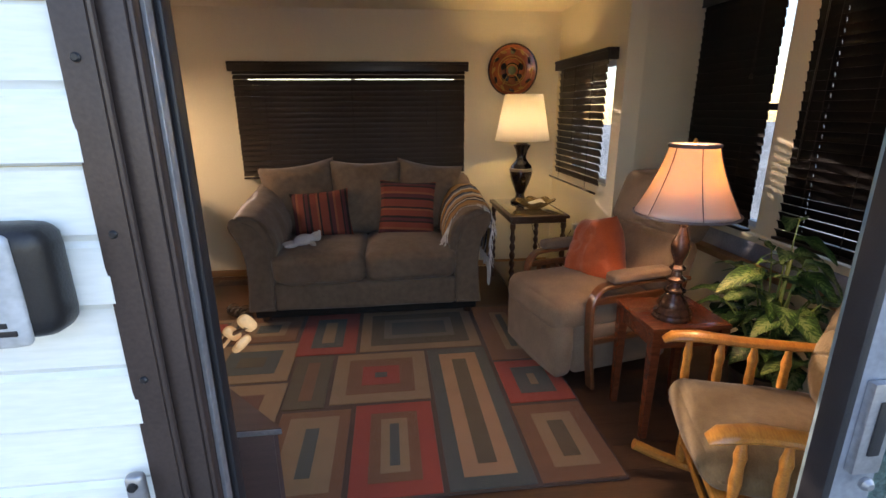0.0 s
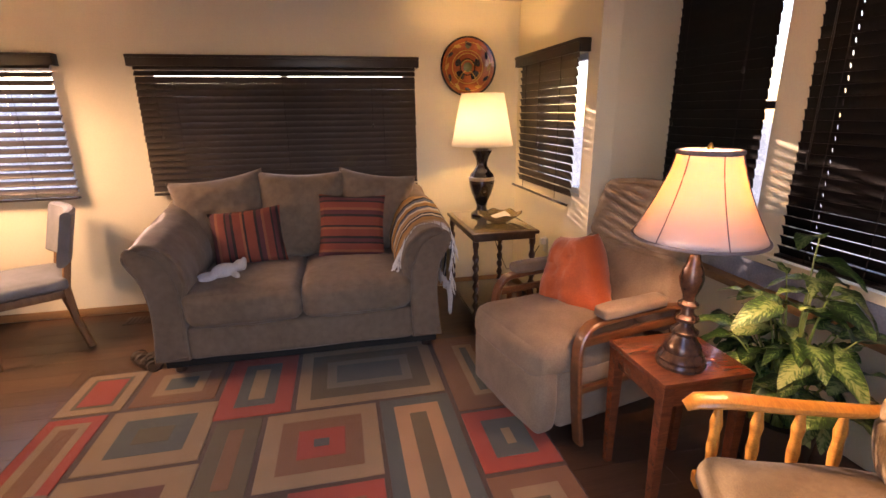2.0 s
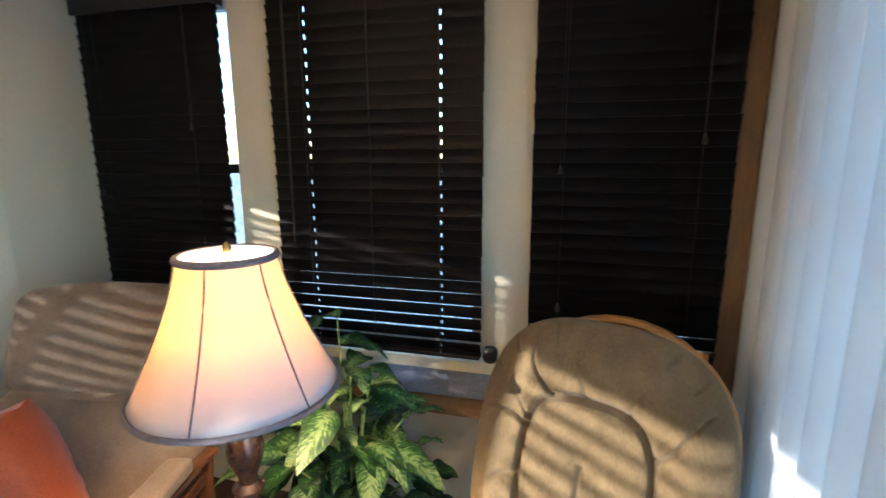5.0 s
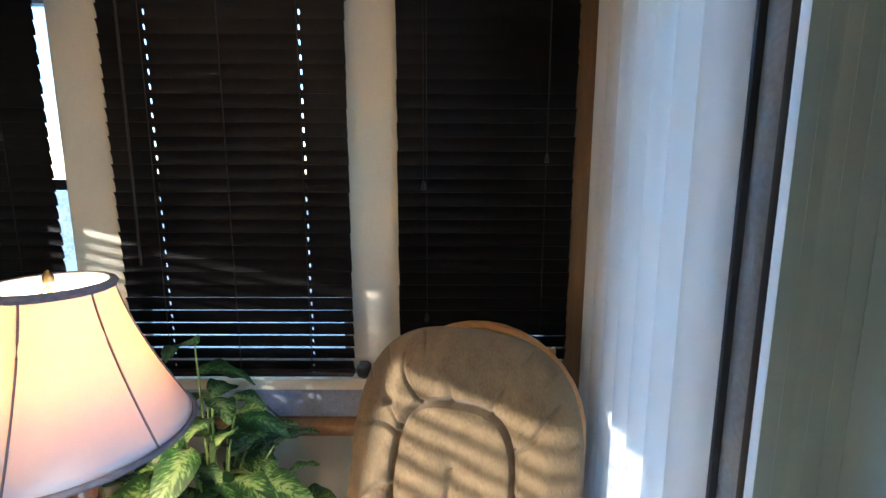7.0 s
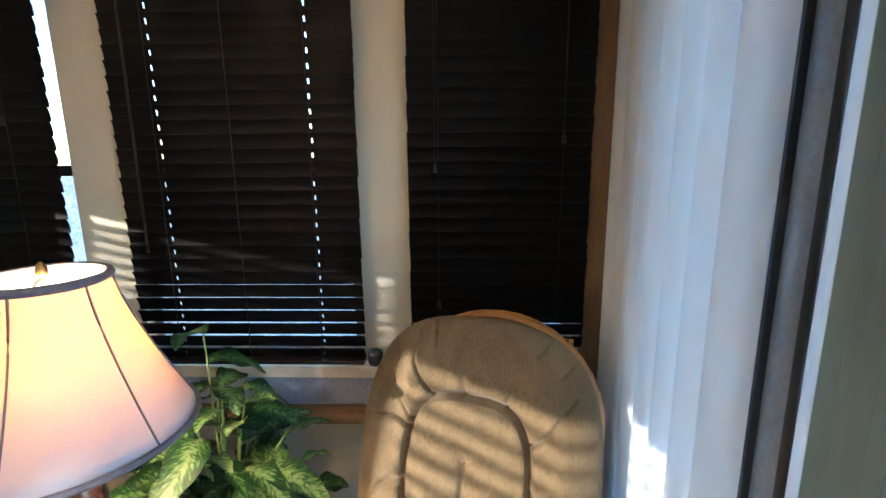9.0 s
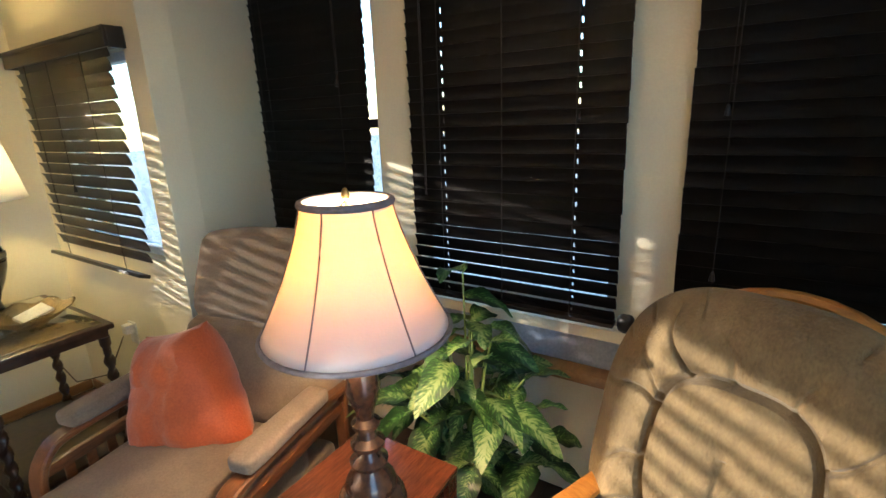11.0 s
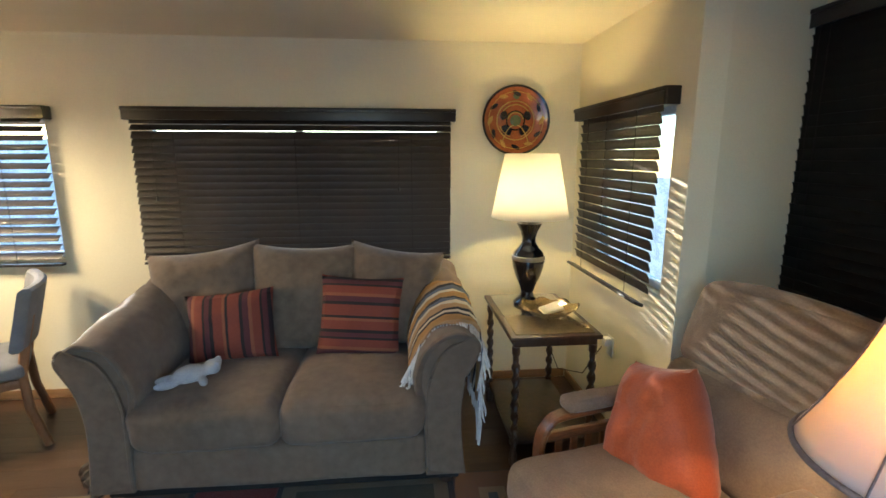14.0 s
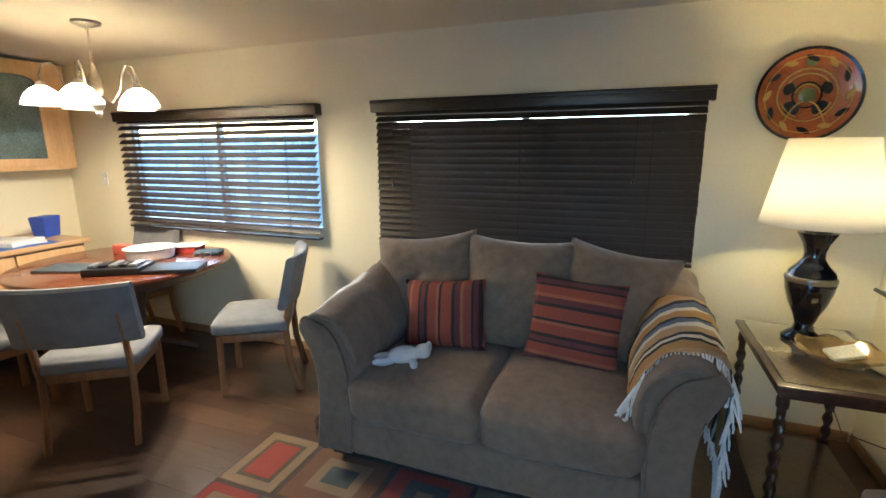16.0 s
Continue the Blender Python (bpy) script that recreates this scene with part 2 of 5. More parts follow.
def tube(points, radius, seg=10, bm=None, radii=None, close=True, flat=1.0):
    """A round (or flattened) bar along points."""
    bm = bm or bmesh.new()
    P = [Vector(p) for p in points]
    rings = []
    up = Vector((0, 0, 1))
    for i, p in enumerate(P):
        d = (P[min(i + 1, len(P) - 1)] - P[max(i - 1, 0)]).normalized()
        ref = up if abs(d.dot(up)) < 0.95 else Vector((1, 0, 0))
        s = d.cross(ref).normalized()
        u = s.cross(d).normalized()
        r = radii[i] if radii else radius
        rings.append([bm.verts.new(p + r * (math.cos(a) * s + flat * math.sin(a) * u)) for a in (2 * math.pi * k / seg for k in range(seg))])
    for a, b in zip(rings, rings[1:]):
        for k in range(seg):
            bm.faces.new((a[k], a[(k + 1) % seg], b[(k + 1) % seg], b[k]))
    if close:
        bm.faces.new(rings[0][::-1])
        bm.faces.new(rings[-1])
    return bm


def loft(sections, cap=True, bm=None, loop=True):
    bm = bm or bmesh.new()
    rings = [[bm.verts.new(p) for p in s] for s in sections]
    n = len(rings[0])
    for a, b in zip(rings, rings[1:]):
        for k in range(n if loop else n - 1):
            bm.faces.new((a[k], a[(k + 1) % n], b[(k + 1) % n], b[k]))
    if cap and loop:
        bm.faces.new(rings[0][::-1])
        bm.faces.new(rings[-1])
    return bm


def soft(sx, sy, sz, r=0.05, bulge=0.0, n=12, crease=0.0, seed=0, at=(0, 0, 0), bm=None):
    """An upholstered block: rounded edges, swollen faces, a little unevenness."""
    b = bm or bmesh.new()
    made = []
    half = Vector((sx / 2, sy / 2, sz / 2))
    r = min(r, *half)
    for ax in range(3):
        for sgn in (-1, 1):
            grid = []
            for i in range(n + 1):
                row = []
                for j in range(n + 1):
                    u, v = math.sin((i / n - 0.5) * math.pi) , math.sin((j / n - 0.5) * math.pi)
                    q = [0, 0, 0]
                    q[ax], q[(ax + 1) % 3], q[(ax + 2) % 3] = sgn, u, v
                    p = Vector((q[0] * half.x, q[1] * half.y, q[2] * half.z))
                    inner = Vector([max(-half[k] + r, min(half[k] - r, p[k])) for k in range(3)])
                    d = p - inner
                    p = inner + (d.normalized() * r if d.length > 1e-9 else d)
                    f = [1 - abs(q[k]) ** 2.5 for k in range(3)]
                    p.x += bulge * q[0] * f[1] * f[2] * 0.5
                    p.y += bulge * q[1] * f[0] * f[2] * 0.5
                    p.z += bulge * q[2] * f[0] * f[1]
                    if crease:
                        w = noise.noise(p * 6 + Vector((seed * 3.7, seed, 0)))
                        p += Vector((q[0], q[1], q[2])) * w * crease
                    row.append(b.verts.new(p + Vector(at)))
                grid.append(row)
                made += row
            for i in range(n):
                for j in range(n):
                    b.faces.new((grid[i][j], grid[i + 1][j], grid[i + 1][j + 1], grid[i][j + 1]))
    bmesh.ops.remove_doubles(b, verts=made, dist=1e-4)
    return b


def pillow(w, h, t, n=14, seed=0, sag=0.0, taper=0.0, pinch=0.07):
    """A throw pillow in the x-z plane: full middle, thin edges, pulled corners."""
    b = bmesh.new()
    for sgn in (-1, 1):
        grid = []
        for i in range(n + 1):
            row = []
            for j in range(n + 1):
                u, v = 2 * i / n - 1, 2 * j / n - 1
                th = t / 2 * ((1 - u ** 4) * (1 - v ** 4)) ** 0.55
                th *= 1 + 0.18 * noise.noise(Vector((u * 2.3 + seed, v * 2.3, seed))) + 0.09 * noise.noise(Vector((u * 6 + seed, v * 6, seed * 2)))
                pull = 1 - pinch * (1 - abs(v) ** 2) * abs(u) ** 3
                pull2 = 1 - pinch * (1 - abs(u) ** 2) * abs(v) ** 3
                row.append(b.verts.new((u * w / 2 * pull * (1 - taper * (v + 1) / 2), sgn * th, v * h / 2 * pull2 - sag * (1 - u * u) * max(v, 0))))
            grid.append(row)
        for i in range(n):
            for j in range(n):
                b.faces.new((grid[i][j], grid[i + 1][j], grid[i + 1][j + 1], grid[i][j + 1]))
    bmesh.ops.remove_doubles(b, verts=b.verts, dist=1e-4)
    return b


# ---- the large structure ----
FLOOR_Z, CEIL_Z = 0.0, 2.23
floor = solid("floor", box(-4.6, 2.6, 0.5, 4.5, -0.12, -0.006), DEEP, "brown wood-look vinyl floor with worn sheen", "floor", kind="structure")
solid("ceiling", box(-4.6, 2.6, 0.5, 4.5, CEIL_Z, CEIL_Z + 0.1), CEIL, "cream painted ceiling", "ceiling", kind="structure")
solid("ground", box(-60, 60, -60, 60, -0.75, -0.7), mat("pale_gravel_ground", (0.42, 0.38, 0.32), 0.9, scale=3, detail=60, bump=0.6), "pale gravel ground", "ground", kind="structure")
solid("porch_deck", box(-1.6, 2.2, -1.4, 0.49, -0.16, -0.10, 0.005), mat("grey_deck_boards", (0.30, 0.28, 0.25), 0.8, stretch=(1, 9, 1)), "grey boarded porch deck before the door", "deck", kind="structure")


# boarded wall added across the yard, to the north; hides the yellow sky
backdrop_wall = thing("backdrop", "pale blue-grey boarded backdrop added against the low sky", "backdrop", kind="structure")
BOARD = mat("weathered_blue_grey_board", (0.66, 0.70, 0.76), 0.7, dark=(0.56, 0.60, 0.67), scale=2, detail=30, stretch=(6, 6, 0.4), bump=0.2)
vary_by_piece(BOARD)
PLANKED = finish(box(-0.145, 0.145, 0.0, 0.03, -0.70, 1.82, 0.006, 1), "board", BOARD, False)
for k in range(54):
    bd = new("board", PLANKED)
    bd.parent = backdrop_wall
    bd.matrix_basis = pose(-14.0 + 0.30 * k, 8.0 + 0.004 * (k % 3), 0)
for zr in (0.1, 1.5):
    part("rail", box(-14.2, 2.1, 8.04, 8.10, zr, zr + 0.09, 0.006), BOARD, backdrop_wall)


def wall_with_openings(name, axis, at, thick, a0, a1, openings, label, mat_=None, z0=-0.1, z1=CEIL_Z + 0.05):
    """A wall along x (axis 'x') or y, inner face at `at`, thickness signed; openings are (a, b, low, high)."""
    bm = bmesh.new()
    t0, t1 = sorted((at, at + thick))

    def piece(a, b, lo, hi):
        if b - a < 1e-4 or hi - lo < 1e-4:
            return
        if axis == "x":
            box(a, b, t0, t1, lo, hi, bm=bm)
        else:
            box(t0, t1, a, b, lo, hi, bm=bm)
    pos = a0
    for a, b, lo, hi in sorted(openings):
        piece(pos, a, z0, z1)
        piece(a, b, z0, lo)
        piece(a, b, hi, z1)
        pos = b
    piece(pos, a1, z0, z1)
    return solid(name, bm, mat_ or WALL, label, "wall", kind="structure", smooth=False)


W1 = (-3.52, -1.62, 0.92, 1.76)
W2 = (-1.08, 0.72, 0.92, 1.76)
wall_with_openings("wall_north", "x", 4.29, 0.12, -4.6, 1.72, [W1, W2], "cream painted back wall with two windows")
wall_with_openings("wall_east_corner", "y", 1.60, 0.12, 3.055, 4.29, [(3.185, 4.03, 0.92, 1.76)], "cream painted corner wall with a narrow window")
# the angled return between the corner wall and the bay
solid("wall_bay_return", loft([[(1.605, 3.056, z), (2.31, 3.20, z), (2.31, 3.32, z), (1.72, 3.20, z)] for z in (-0.1, CEIL_Z + 0.05)]), WALL, "cream painted angled side wall of the bay", "wall", kind="structure", smooth=False)
B4, B5, B6 = (2.47, 3.19), (1.48, 2.32), (0.72, 1.32)
wall_with_openings("wall_bay", "y", 2.21, 0.12, 0.55, 3.30, [(b[0] + 0.02, b[1] - 0.02, 0.76, 2.10) for b in (B4, B5, B6)], "cream bay wall with three tall windows")
wall_with_openings("wall_south", "x", 0.64, -0.09, -4.6, 2.33, [(-0.18, 1.79, -0.05, 2.06)], "cream door wall with a sliding patio door")
wall_with_openings("wall_west", "y", -4.30, -0.12, 0.5, 4.45, [], "cream kitchen wall")


def baseboard(name, x0, x1, y0, y1):
    solid(name, box(x0, x1, y0, y1, 0.001, 0.06, 0.006), TRIM, "thin oak baseboard along the wall", "baseboard", kind="structure")


baseboard("baseboard_north", -4.29, 1.585, 4.275, 4.288)
baseboard("baseboard_corner", 1.585, 1.598, 3.07, 4.275)


def window(name, axis, at, a0, a1, z0, z1, out, mull=True):
    """Pale vinyl frame, a meeting rail and glass, set in the wall's thickness; out: sign of the outer side."""
    th = thing(name, "pale vinyl window frame with clear glass", "window", kind="structure")

    def b(a, c, lo, hi, d0=0.045, d1=0.09):
        t0, t1 = sorted((at + out * d0, at + out * d1))
        return box(a, c, t0, t1, lo, hi, 0.004) if axis == "x" else box(t0, t1, a, c, lo, hi, 0.004)
    w = 0.035
    part("window_frame", b(a0, a0 + w, z0, z1), FRAME_BLUE, th)
    part("window_frame", b(a1 - w, a1, z0, z1), FRAME_BLUE, th)
    part("window_frame", b(a0 + w, a1 - w, z0, z0 + w), FRAME_BLUE, th)
    part("window_frame", b(a0 + w, a1 - w, z1 - w, z1), FRAME_BLUE, th)
    mid = (a0 + a1) / 2
    if mull:
        part("meeting_rail", b(mid - 0.02, mid + 0.02, z0 + w, z1 - w), FRAME_BLUE, th)
    if z1 > 2:
        part("meeting_rail", b(a0 + w, a1 - w, 1.43, 1.468, 0.04, 0.064), BROWN_METAL, th, "dark sash meeting rail")
    g = part("pane", b(a0 + w, a1 - w, z0 + w, z1 - w, 0.066, 0.070), GLASS, th)
    g.visible_shadow = False
    return th


window("window_1", "x", 4.29, *W1, 1)
window("window_2", "x", 4.29, *W2, 1)
window("window_3", "y", 1.60, 3.185, 4.03, 0.92, 1.76, 1, False)
for k, b in enumerate((B4, B5, B6)):
    window("window_%d" % (k + 4), "y", 2.21, b[0] + 0.02, b[1] - 0.02, 0.76, 2.10, 1, False)


def slat_mesh(length, width, thick=0.003, crown=0.004, holes=(), m=None):
    """One slat; at each hole for the cords it is notched through."""
    bm = bmesh.new()
    ends = [-length / 2] + [v for c in sorted(holes) for v in (c - 0.003, c + 0.003)] + [length / 2]
    for x0, x1 in zip(ends[::2], ends[1::2]):
        sec = []
        for x in (x0, x1):
            top = [(x, width * (k / 4 - 0.5), crown * (1 - (k / 2 - 1) ** 2) + thick / 2) for k in range(5)]
            bot = [(x, y, z - thick) for _, y, z in reversed(top)]
            sec.append(top + bot)
        loft(sec, bm=bm)
    for c in holes:
        for y in (-width * 0.33, width * 0.33):
            box(c - 0.0031, c + 0.0031, y - width * 0.17, y + width * 0.17, 0.0, thick, bm=bm)
    return finish(bm, "slat", m or BLIND)


def blind(label, m, length, top, bottom, pitch, tilt, width=0.05, valance=True, over=0.03, gap=(), cords=(), wand=None, tips=(), wobble=1.0, offset=0.045, holes=(), swung=0.0, paint=None):
    """A wooden blind in the local x-z plane, facing local -y; slats are hung from the head rail."""
    th = thing("window_blind", label, "blind", m)
    if valance:
        b = box(-length / 2 - over, length / 2 + over, -0.075, -0.062, top - 0.075, top, 0.004)
        box(-length / 2 - over, length / 2 + over, -0.082, -0.075, top - 0.022, top - 0.004, 0.003, bm=b)
        box(-length / 2 - over, -length / 2 - over + 0.012, -0.062, -0.002, top - 0.075, top, 0.003, bm=b)
        box(length / 2 + over - 0.012, length / 2 + over, -0.062, -0.002, top - 0.075, top, 0.003, bm=b)
        part("valance", b, BLIND_EDGE, th, "dark moulded valance")
    part("head_rail", box(-length / 2, length / 2, -0.055, -0.01, top - 0.05, top - 0.006, 0.003), BLIND_EDGE, th)
    me = slat_mesh(length, width, holes=holes, m=paint)
    z = top - 0.075
    k = 0
    rng = random.Random(int(length * 1000) + int(top * 100))
    while z > bottom + pitch * 0.7:
        s = new("slat", me)
        s.parent = th
        a = tilt + rng.uniform(-1.6, 1.6) * wobble
        for lo, hi, extra in gap:
            if lo <= z <= hi:
                a = extra
        s.matrix_basis = pose(rng.uniform(-0.0015, 0.0015), -offset, z, a, rng.uniform(-0.15, 0.15) * wobble, 0)
        z -= pitch
        k += 1
    part("bottom_rail", box(-length / 2, length / 2, -0.024, 0.024, 0.0, 0.016, 0.004), BLIND_EDGE, th, m=pose(0, -offset - swung * 0.05, bottom, -swung * 30, 0, 0))
    for c in cords:
        part("ladder_cord", tube([(c, -offset - 0.027, top - 0.06), (c, -offset - 0.027, bottom + 0.01)], 0.0016, 6), CORD, th)
    if wand:
        x, lo = wand
        part("tilt_wand", tube([(x, -offset - 0.04, top - 0.08), (x, -offset - 0.045, lo)], 0.004, 8), BLIND_EDGE, th)
    for x, lo in tips:
        pc = part("pull_cord", tube([(x, -offset - 0.034, top - 0.08), (x, -offset - 0.036, lo)], 0.0014, 6), CORD, th)
        part("tassel", lathe([(0.002, 0.03), (0.006, 0.02), (0.008, 0.0), (0.0, -0.001)], 12, (x, -offset - 0.036, lo - 0.02)), BLIND_EDGE, pc)
    return th


# back wall: window_1 with its slats open, window_2 shut
blind("dark wooden blind with open slats over the dining window", pose(-2.565, 4.289, 0, 0, 0, 0), 1.92, 1.825, 0.885, 0.0535, 42, cords=(-0.72, -0.05, 0.72), wand=None)
blind("dark wooden blind shut behind the loveseat", pose(-0.182, 4.289, 0, 0, 0, 0), 1.89, 1.825, 0.885, 0.043, 58.5, cords=(-0.7, 0.0, 0.7), tips=((0.62, 1.35), (-0.82, 1.30)), gap=((1.69, 1.72, 41),), wobble=0.35)
# corner window: half-open slats
blind("dark wooden blind with half-open slats in the corner", pose(1.599, 3.6575, 0, 0, 0, -90), 0.885, 1.825, 0.865, 0.0505, -72, cords=(-0.28, 0.28), tips=((-0.02, 1.22),), over=0.062, swung=0.7)
# the bay's three blinds
AJAR = ((0.76, 0.83, -62), (0.83, 0.88, -65), (0.88, 0.93, -67), (0.93, 0.98, -69), (0.98, 1.03, -71), (1.03, 1.08, -74))
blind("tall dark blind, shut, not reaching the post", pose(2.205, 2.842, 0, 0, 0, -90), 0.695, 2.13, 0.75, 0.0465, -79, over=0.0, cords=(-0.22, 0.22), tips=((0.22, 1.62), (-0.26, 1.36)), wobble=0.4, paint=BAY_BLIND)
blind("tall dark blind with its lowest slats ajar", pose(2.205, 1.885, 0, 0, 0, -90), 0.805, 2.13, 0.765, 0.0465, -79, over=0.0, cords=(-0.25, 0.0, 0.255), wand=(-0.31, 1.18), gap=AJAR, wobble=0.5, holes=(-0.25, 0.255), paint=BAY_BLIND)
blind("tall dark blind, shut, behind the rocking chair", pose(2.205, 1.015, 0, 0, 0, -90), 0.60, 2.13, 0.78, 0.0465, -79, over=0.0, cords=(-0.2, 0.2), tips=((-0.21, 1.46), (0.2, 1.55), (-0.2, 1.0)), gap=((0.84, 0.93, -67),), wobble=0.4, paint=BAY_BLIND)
# sill of the bay, with a strip of pale vinyl and an oak ledge below
solid("bay_sill", box(2.165, 2.209, 0.70, 3.15, 0.70, 0.745, 0.006), WALL, "cream sill below the bay windows", "sill", kind="structure")
solid("bay_ledge", box(2.13, 2.209, 0.70, 3.15, 0.535, 0.575, 0.006), TRIM, "oak ledge below the bay windows", "ledge", kind="structure")
solid("bay_strip", box(2.19, 2.2095, 0.70, 3.15, 0.58, 0.69, 0.003), mat("blue_grey_panel", (0.36, 0.40, 0.50), 0.5), "blue-grey panel strip below the bay sill", "panel", kind="structure")
solid("corner_trim", box(2.185, 2.209, 0.645, 0.715, 0.0, 2.225, 0.004), mat("brown_casing", (0.30, 0.17, 0.08), 0.5, stretch=(6, 6, 0.5)), "brown wooden casing in the bay corner", "trim", kind="structure")


# ---- the sliding patio door ----
door = thing("door_1", "brown metal sliding patio door, half open", "door", kind="structure")
part("flange", box(-0.200, -0.168, 0.536, 0.548, -0.08, 2.10, 0.002), BROWN_METAL, door, "dark brown metal flange")
part("bead", tube([(-0.166, 0.541, -0.08), (-0.166, 0.541, 2.10)], 0.004, 8), BROWN_METAL, door)
jb = box(-0.185, -0.140, 0.549, 0.642, -0.08, 2.06, 0.003)
part("jamb", jb, BROWN_METAL, door, "dark brown metal jamb")
part("lip", box(-0.1395, -0.134, 0.552, 0.566, -0.08, 2.06, 0.002), BROWN_METAL, door)
part("track_strip", box(-0.1395, -0.1345, 0.580, 0.596, -0.08, 2.06, 0.001), GREY_METAL, door, "worn grey metal track strip")
part("weather_strip", box(-0.1395, -0.131, 0.610, 0.636, -0.08, 2.06, 0.003), BLACK_PLASTIC, door)
for z in (0.35, 0.63, 0.96, 1.16, 1.33, 1.50, 1.75):
    sc = lathe([(0.0, 0.0), (0.0042, 0.0), (0.0045, 0.002), (0.003, 0.004), (0.0, 0.004)], 12)
    part("screw", sc, BLACK_PLASTIC, door, m=pose(-0.184, 0.5365, z, 90, 0, 0))
part("jamb", box(1.765, 1.80, 0.545, 0.66, -0.08, 2.06, 0.004), BROWN_METAL, door)
part("head", box(-0.134, 1.765, 0.545, 0.66, 2.00, 2.06, 0.004), BROWN_METAL, door)
part("threshold", box(-0.134, 1.765, 0.52, 0.66, -0.05, 0.012, 0.004), GREY_METAL, door)


STILE = mat("blue_grey_door_metal", (0.30, 0.33, 0.38), 0.35, metal=0.4, scale=8, bump=0.08)


def sash(name, x0, x1, y0, y1, m, w=0.075):
    s = part(name, box(x0, x0 + w, y0, y1, 0.02, 1.99, 0.004), m, door)
    for q in (box(x1 - w, x1, y0, y1, 0.02, 1.99, 0.004), box(x0 + w, x1 - w, y0, y1, 0.02, 0.12, 0.004), box(x0 + w, x1 - w, y0, y1, 1.91, 1.99, 0.004)):
        part("rail", q, m, s)
    ym = (y0 + y1) / 2
    g = part("pane", box(x0 + w, x1 - w, ym - 0.003, ym + 0.003, 0.12, 1.91), GLASS, s)
    g.visible_shadow = False
    return s


part("edge_seal", box(0.770, 0.7845, 0.572, 0.613, 0.02, 1.99, 0.003), BLACK_PLASTIC, door)
slide = sash("sliding_panel", 0.785, 1.75, 0.575, 0.61, STILE)
sash("fixed_panel", 0.82, 1.76, 0.625, 0.655, BROWN_METAL)
ms = part("meeting_stile", box(1.196, 1.262, 0.657, 0.687, 0.02, 1.99, 0.004), STILE, door, "blue-grey metal meeting stile")
part("edge_seal", box(1.176, 1.1955, 0.657, 0.698, 0.02, 1.99, 0.003), BLACK_PLASTIC, ms)
part("edge_seal", box(1.2625, 1.284, 0.657, 0.698, 0.02, 1.99, 0.003), BLACK_PLASTIC, ms)
lk = part("lock_plate", box(0.797, 0.845, 0.560, 0.5745, 0.90, 1.06, 0.003), GREY_METAL, slide, "grey metal recessed door lock")
part("latch_slot", box(0.812, 0.832, 0.557, 0.5615, 0.935, 1.03, 0.002), BLACK_PLASTIC, lk)
part("lock_knob", lathe([(0.0, 0.0), (0.011, 0.0), (0.011, 0.006), (0.006, 0.012), (0.0, 0.012)], 14), GREY_METAL, lk, m=pose(0.822, 0.5595, 0.885, 90, 0, 0))

# siding of the outer wall, beside the door
siding = thing("siding", "white ribbed lap siding with grey joints", "siding", kind="structure")
z = -0.7
while z < 2.4:
    sec = [(0.0, 0.0), (-0.013, 0.004), (-0.010, 0.066), (-0.004, 0.072), (-0.010, 0.080), (-0.004, 0.145), (0.0, 0.149)]
    secs = [[(x, 0.5475 + dy, z + dz) for dy, dz in sec] for x in (-3.0, -0.195 + 0.004 * math.sin(z * 40))]
    part("siding_board", loft(secs), SIDING, siding)
    z += 0.150
lbx = thing("lock_box", "grey and black plastic lock box on the siding", "lock box", pose(-0.290, 0.480, 1.292) @ Matrix.Diagonal((1, 1, 0.86, 1)))
part("housing", soft(0.125, 0.055, 0.135, 0.022, 0.0, 10, 0, 0, (0, 0.036, 0)), BLACK_PLASTIC, lbx, "black plastic housing")
part("face_plate", soft(0.105, 0.012, 0.128, 0.006, 0.003, 8, 0, 0, (-0.012, 0.008, -0.004)), mat("silver_plastic", (0.5, 0.53, 0.56), 0.35, bump=0.04), lbx, "silver face plate")
for dx, dz, w in ((0.018, -0.040, 0.016), (0.022, -0.050, 0.022)):
    part("print_bar", box(dx - w / 2, dx + w / 2, -0.0005, 0.0025, dz - 0.003, dz + 0.003, 0.0005), BLACK_PLASTIC, lbx)
hd = thing("grab_handle", "chrome grab handle fixed on the siding", "handle", pose(-0.210, 0.520, 1.02))
part("bracket", soft(0.022, 0.016, 0.05, 0.008, 0, 8, 0, 0, (0, 0.004, 0)), GREY_METAL, hd)
part("screw", lathe([(0, 0), (0.006, 0), (0.005, 0.004), (0, 0.004)], 12), BLACK_PLASTIC, hd, m=pose(0, -0.0035, 0.012, 90, 0, 0))
part("bar", tube([(0, -0.012, -0.01), (0, -0.02, -0.06), (0, -0.02, -0.30), (0, -0.012, -0.36), (0, 0.01, -0.37)], 0.009, 10), GREY_METAL, hd)

# vertical slats inside the fixed glass
vb = thing("vertical_blind", "white vinyl vertical blind drawn beside the door", "blind")
part("head_rail", box(0.84, 1.86, 0.70, 0.745, 2.06, 2.10, 0.004), VSLAT, vb)


def vslat(width):
    secs = []
    for z in (0.05, 2.06):
        front = [(width * (k / 6 - 0.5), 0.028 * (1 - (k / 3 - 1) ** 2), z) for k in range(7)]
        secs.append(front + [(x, y - 0.0015, z) for x, y, _ in reversed(front)])
    return finish(loft(secs), "slat", VSLAT)


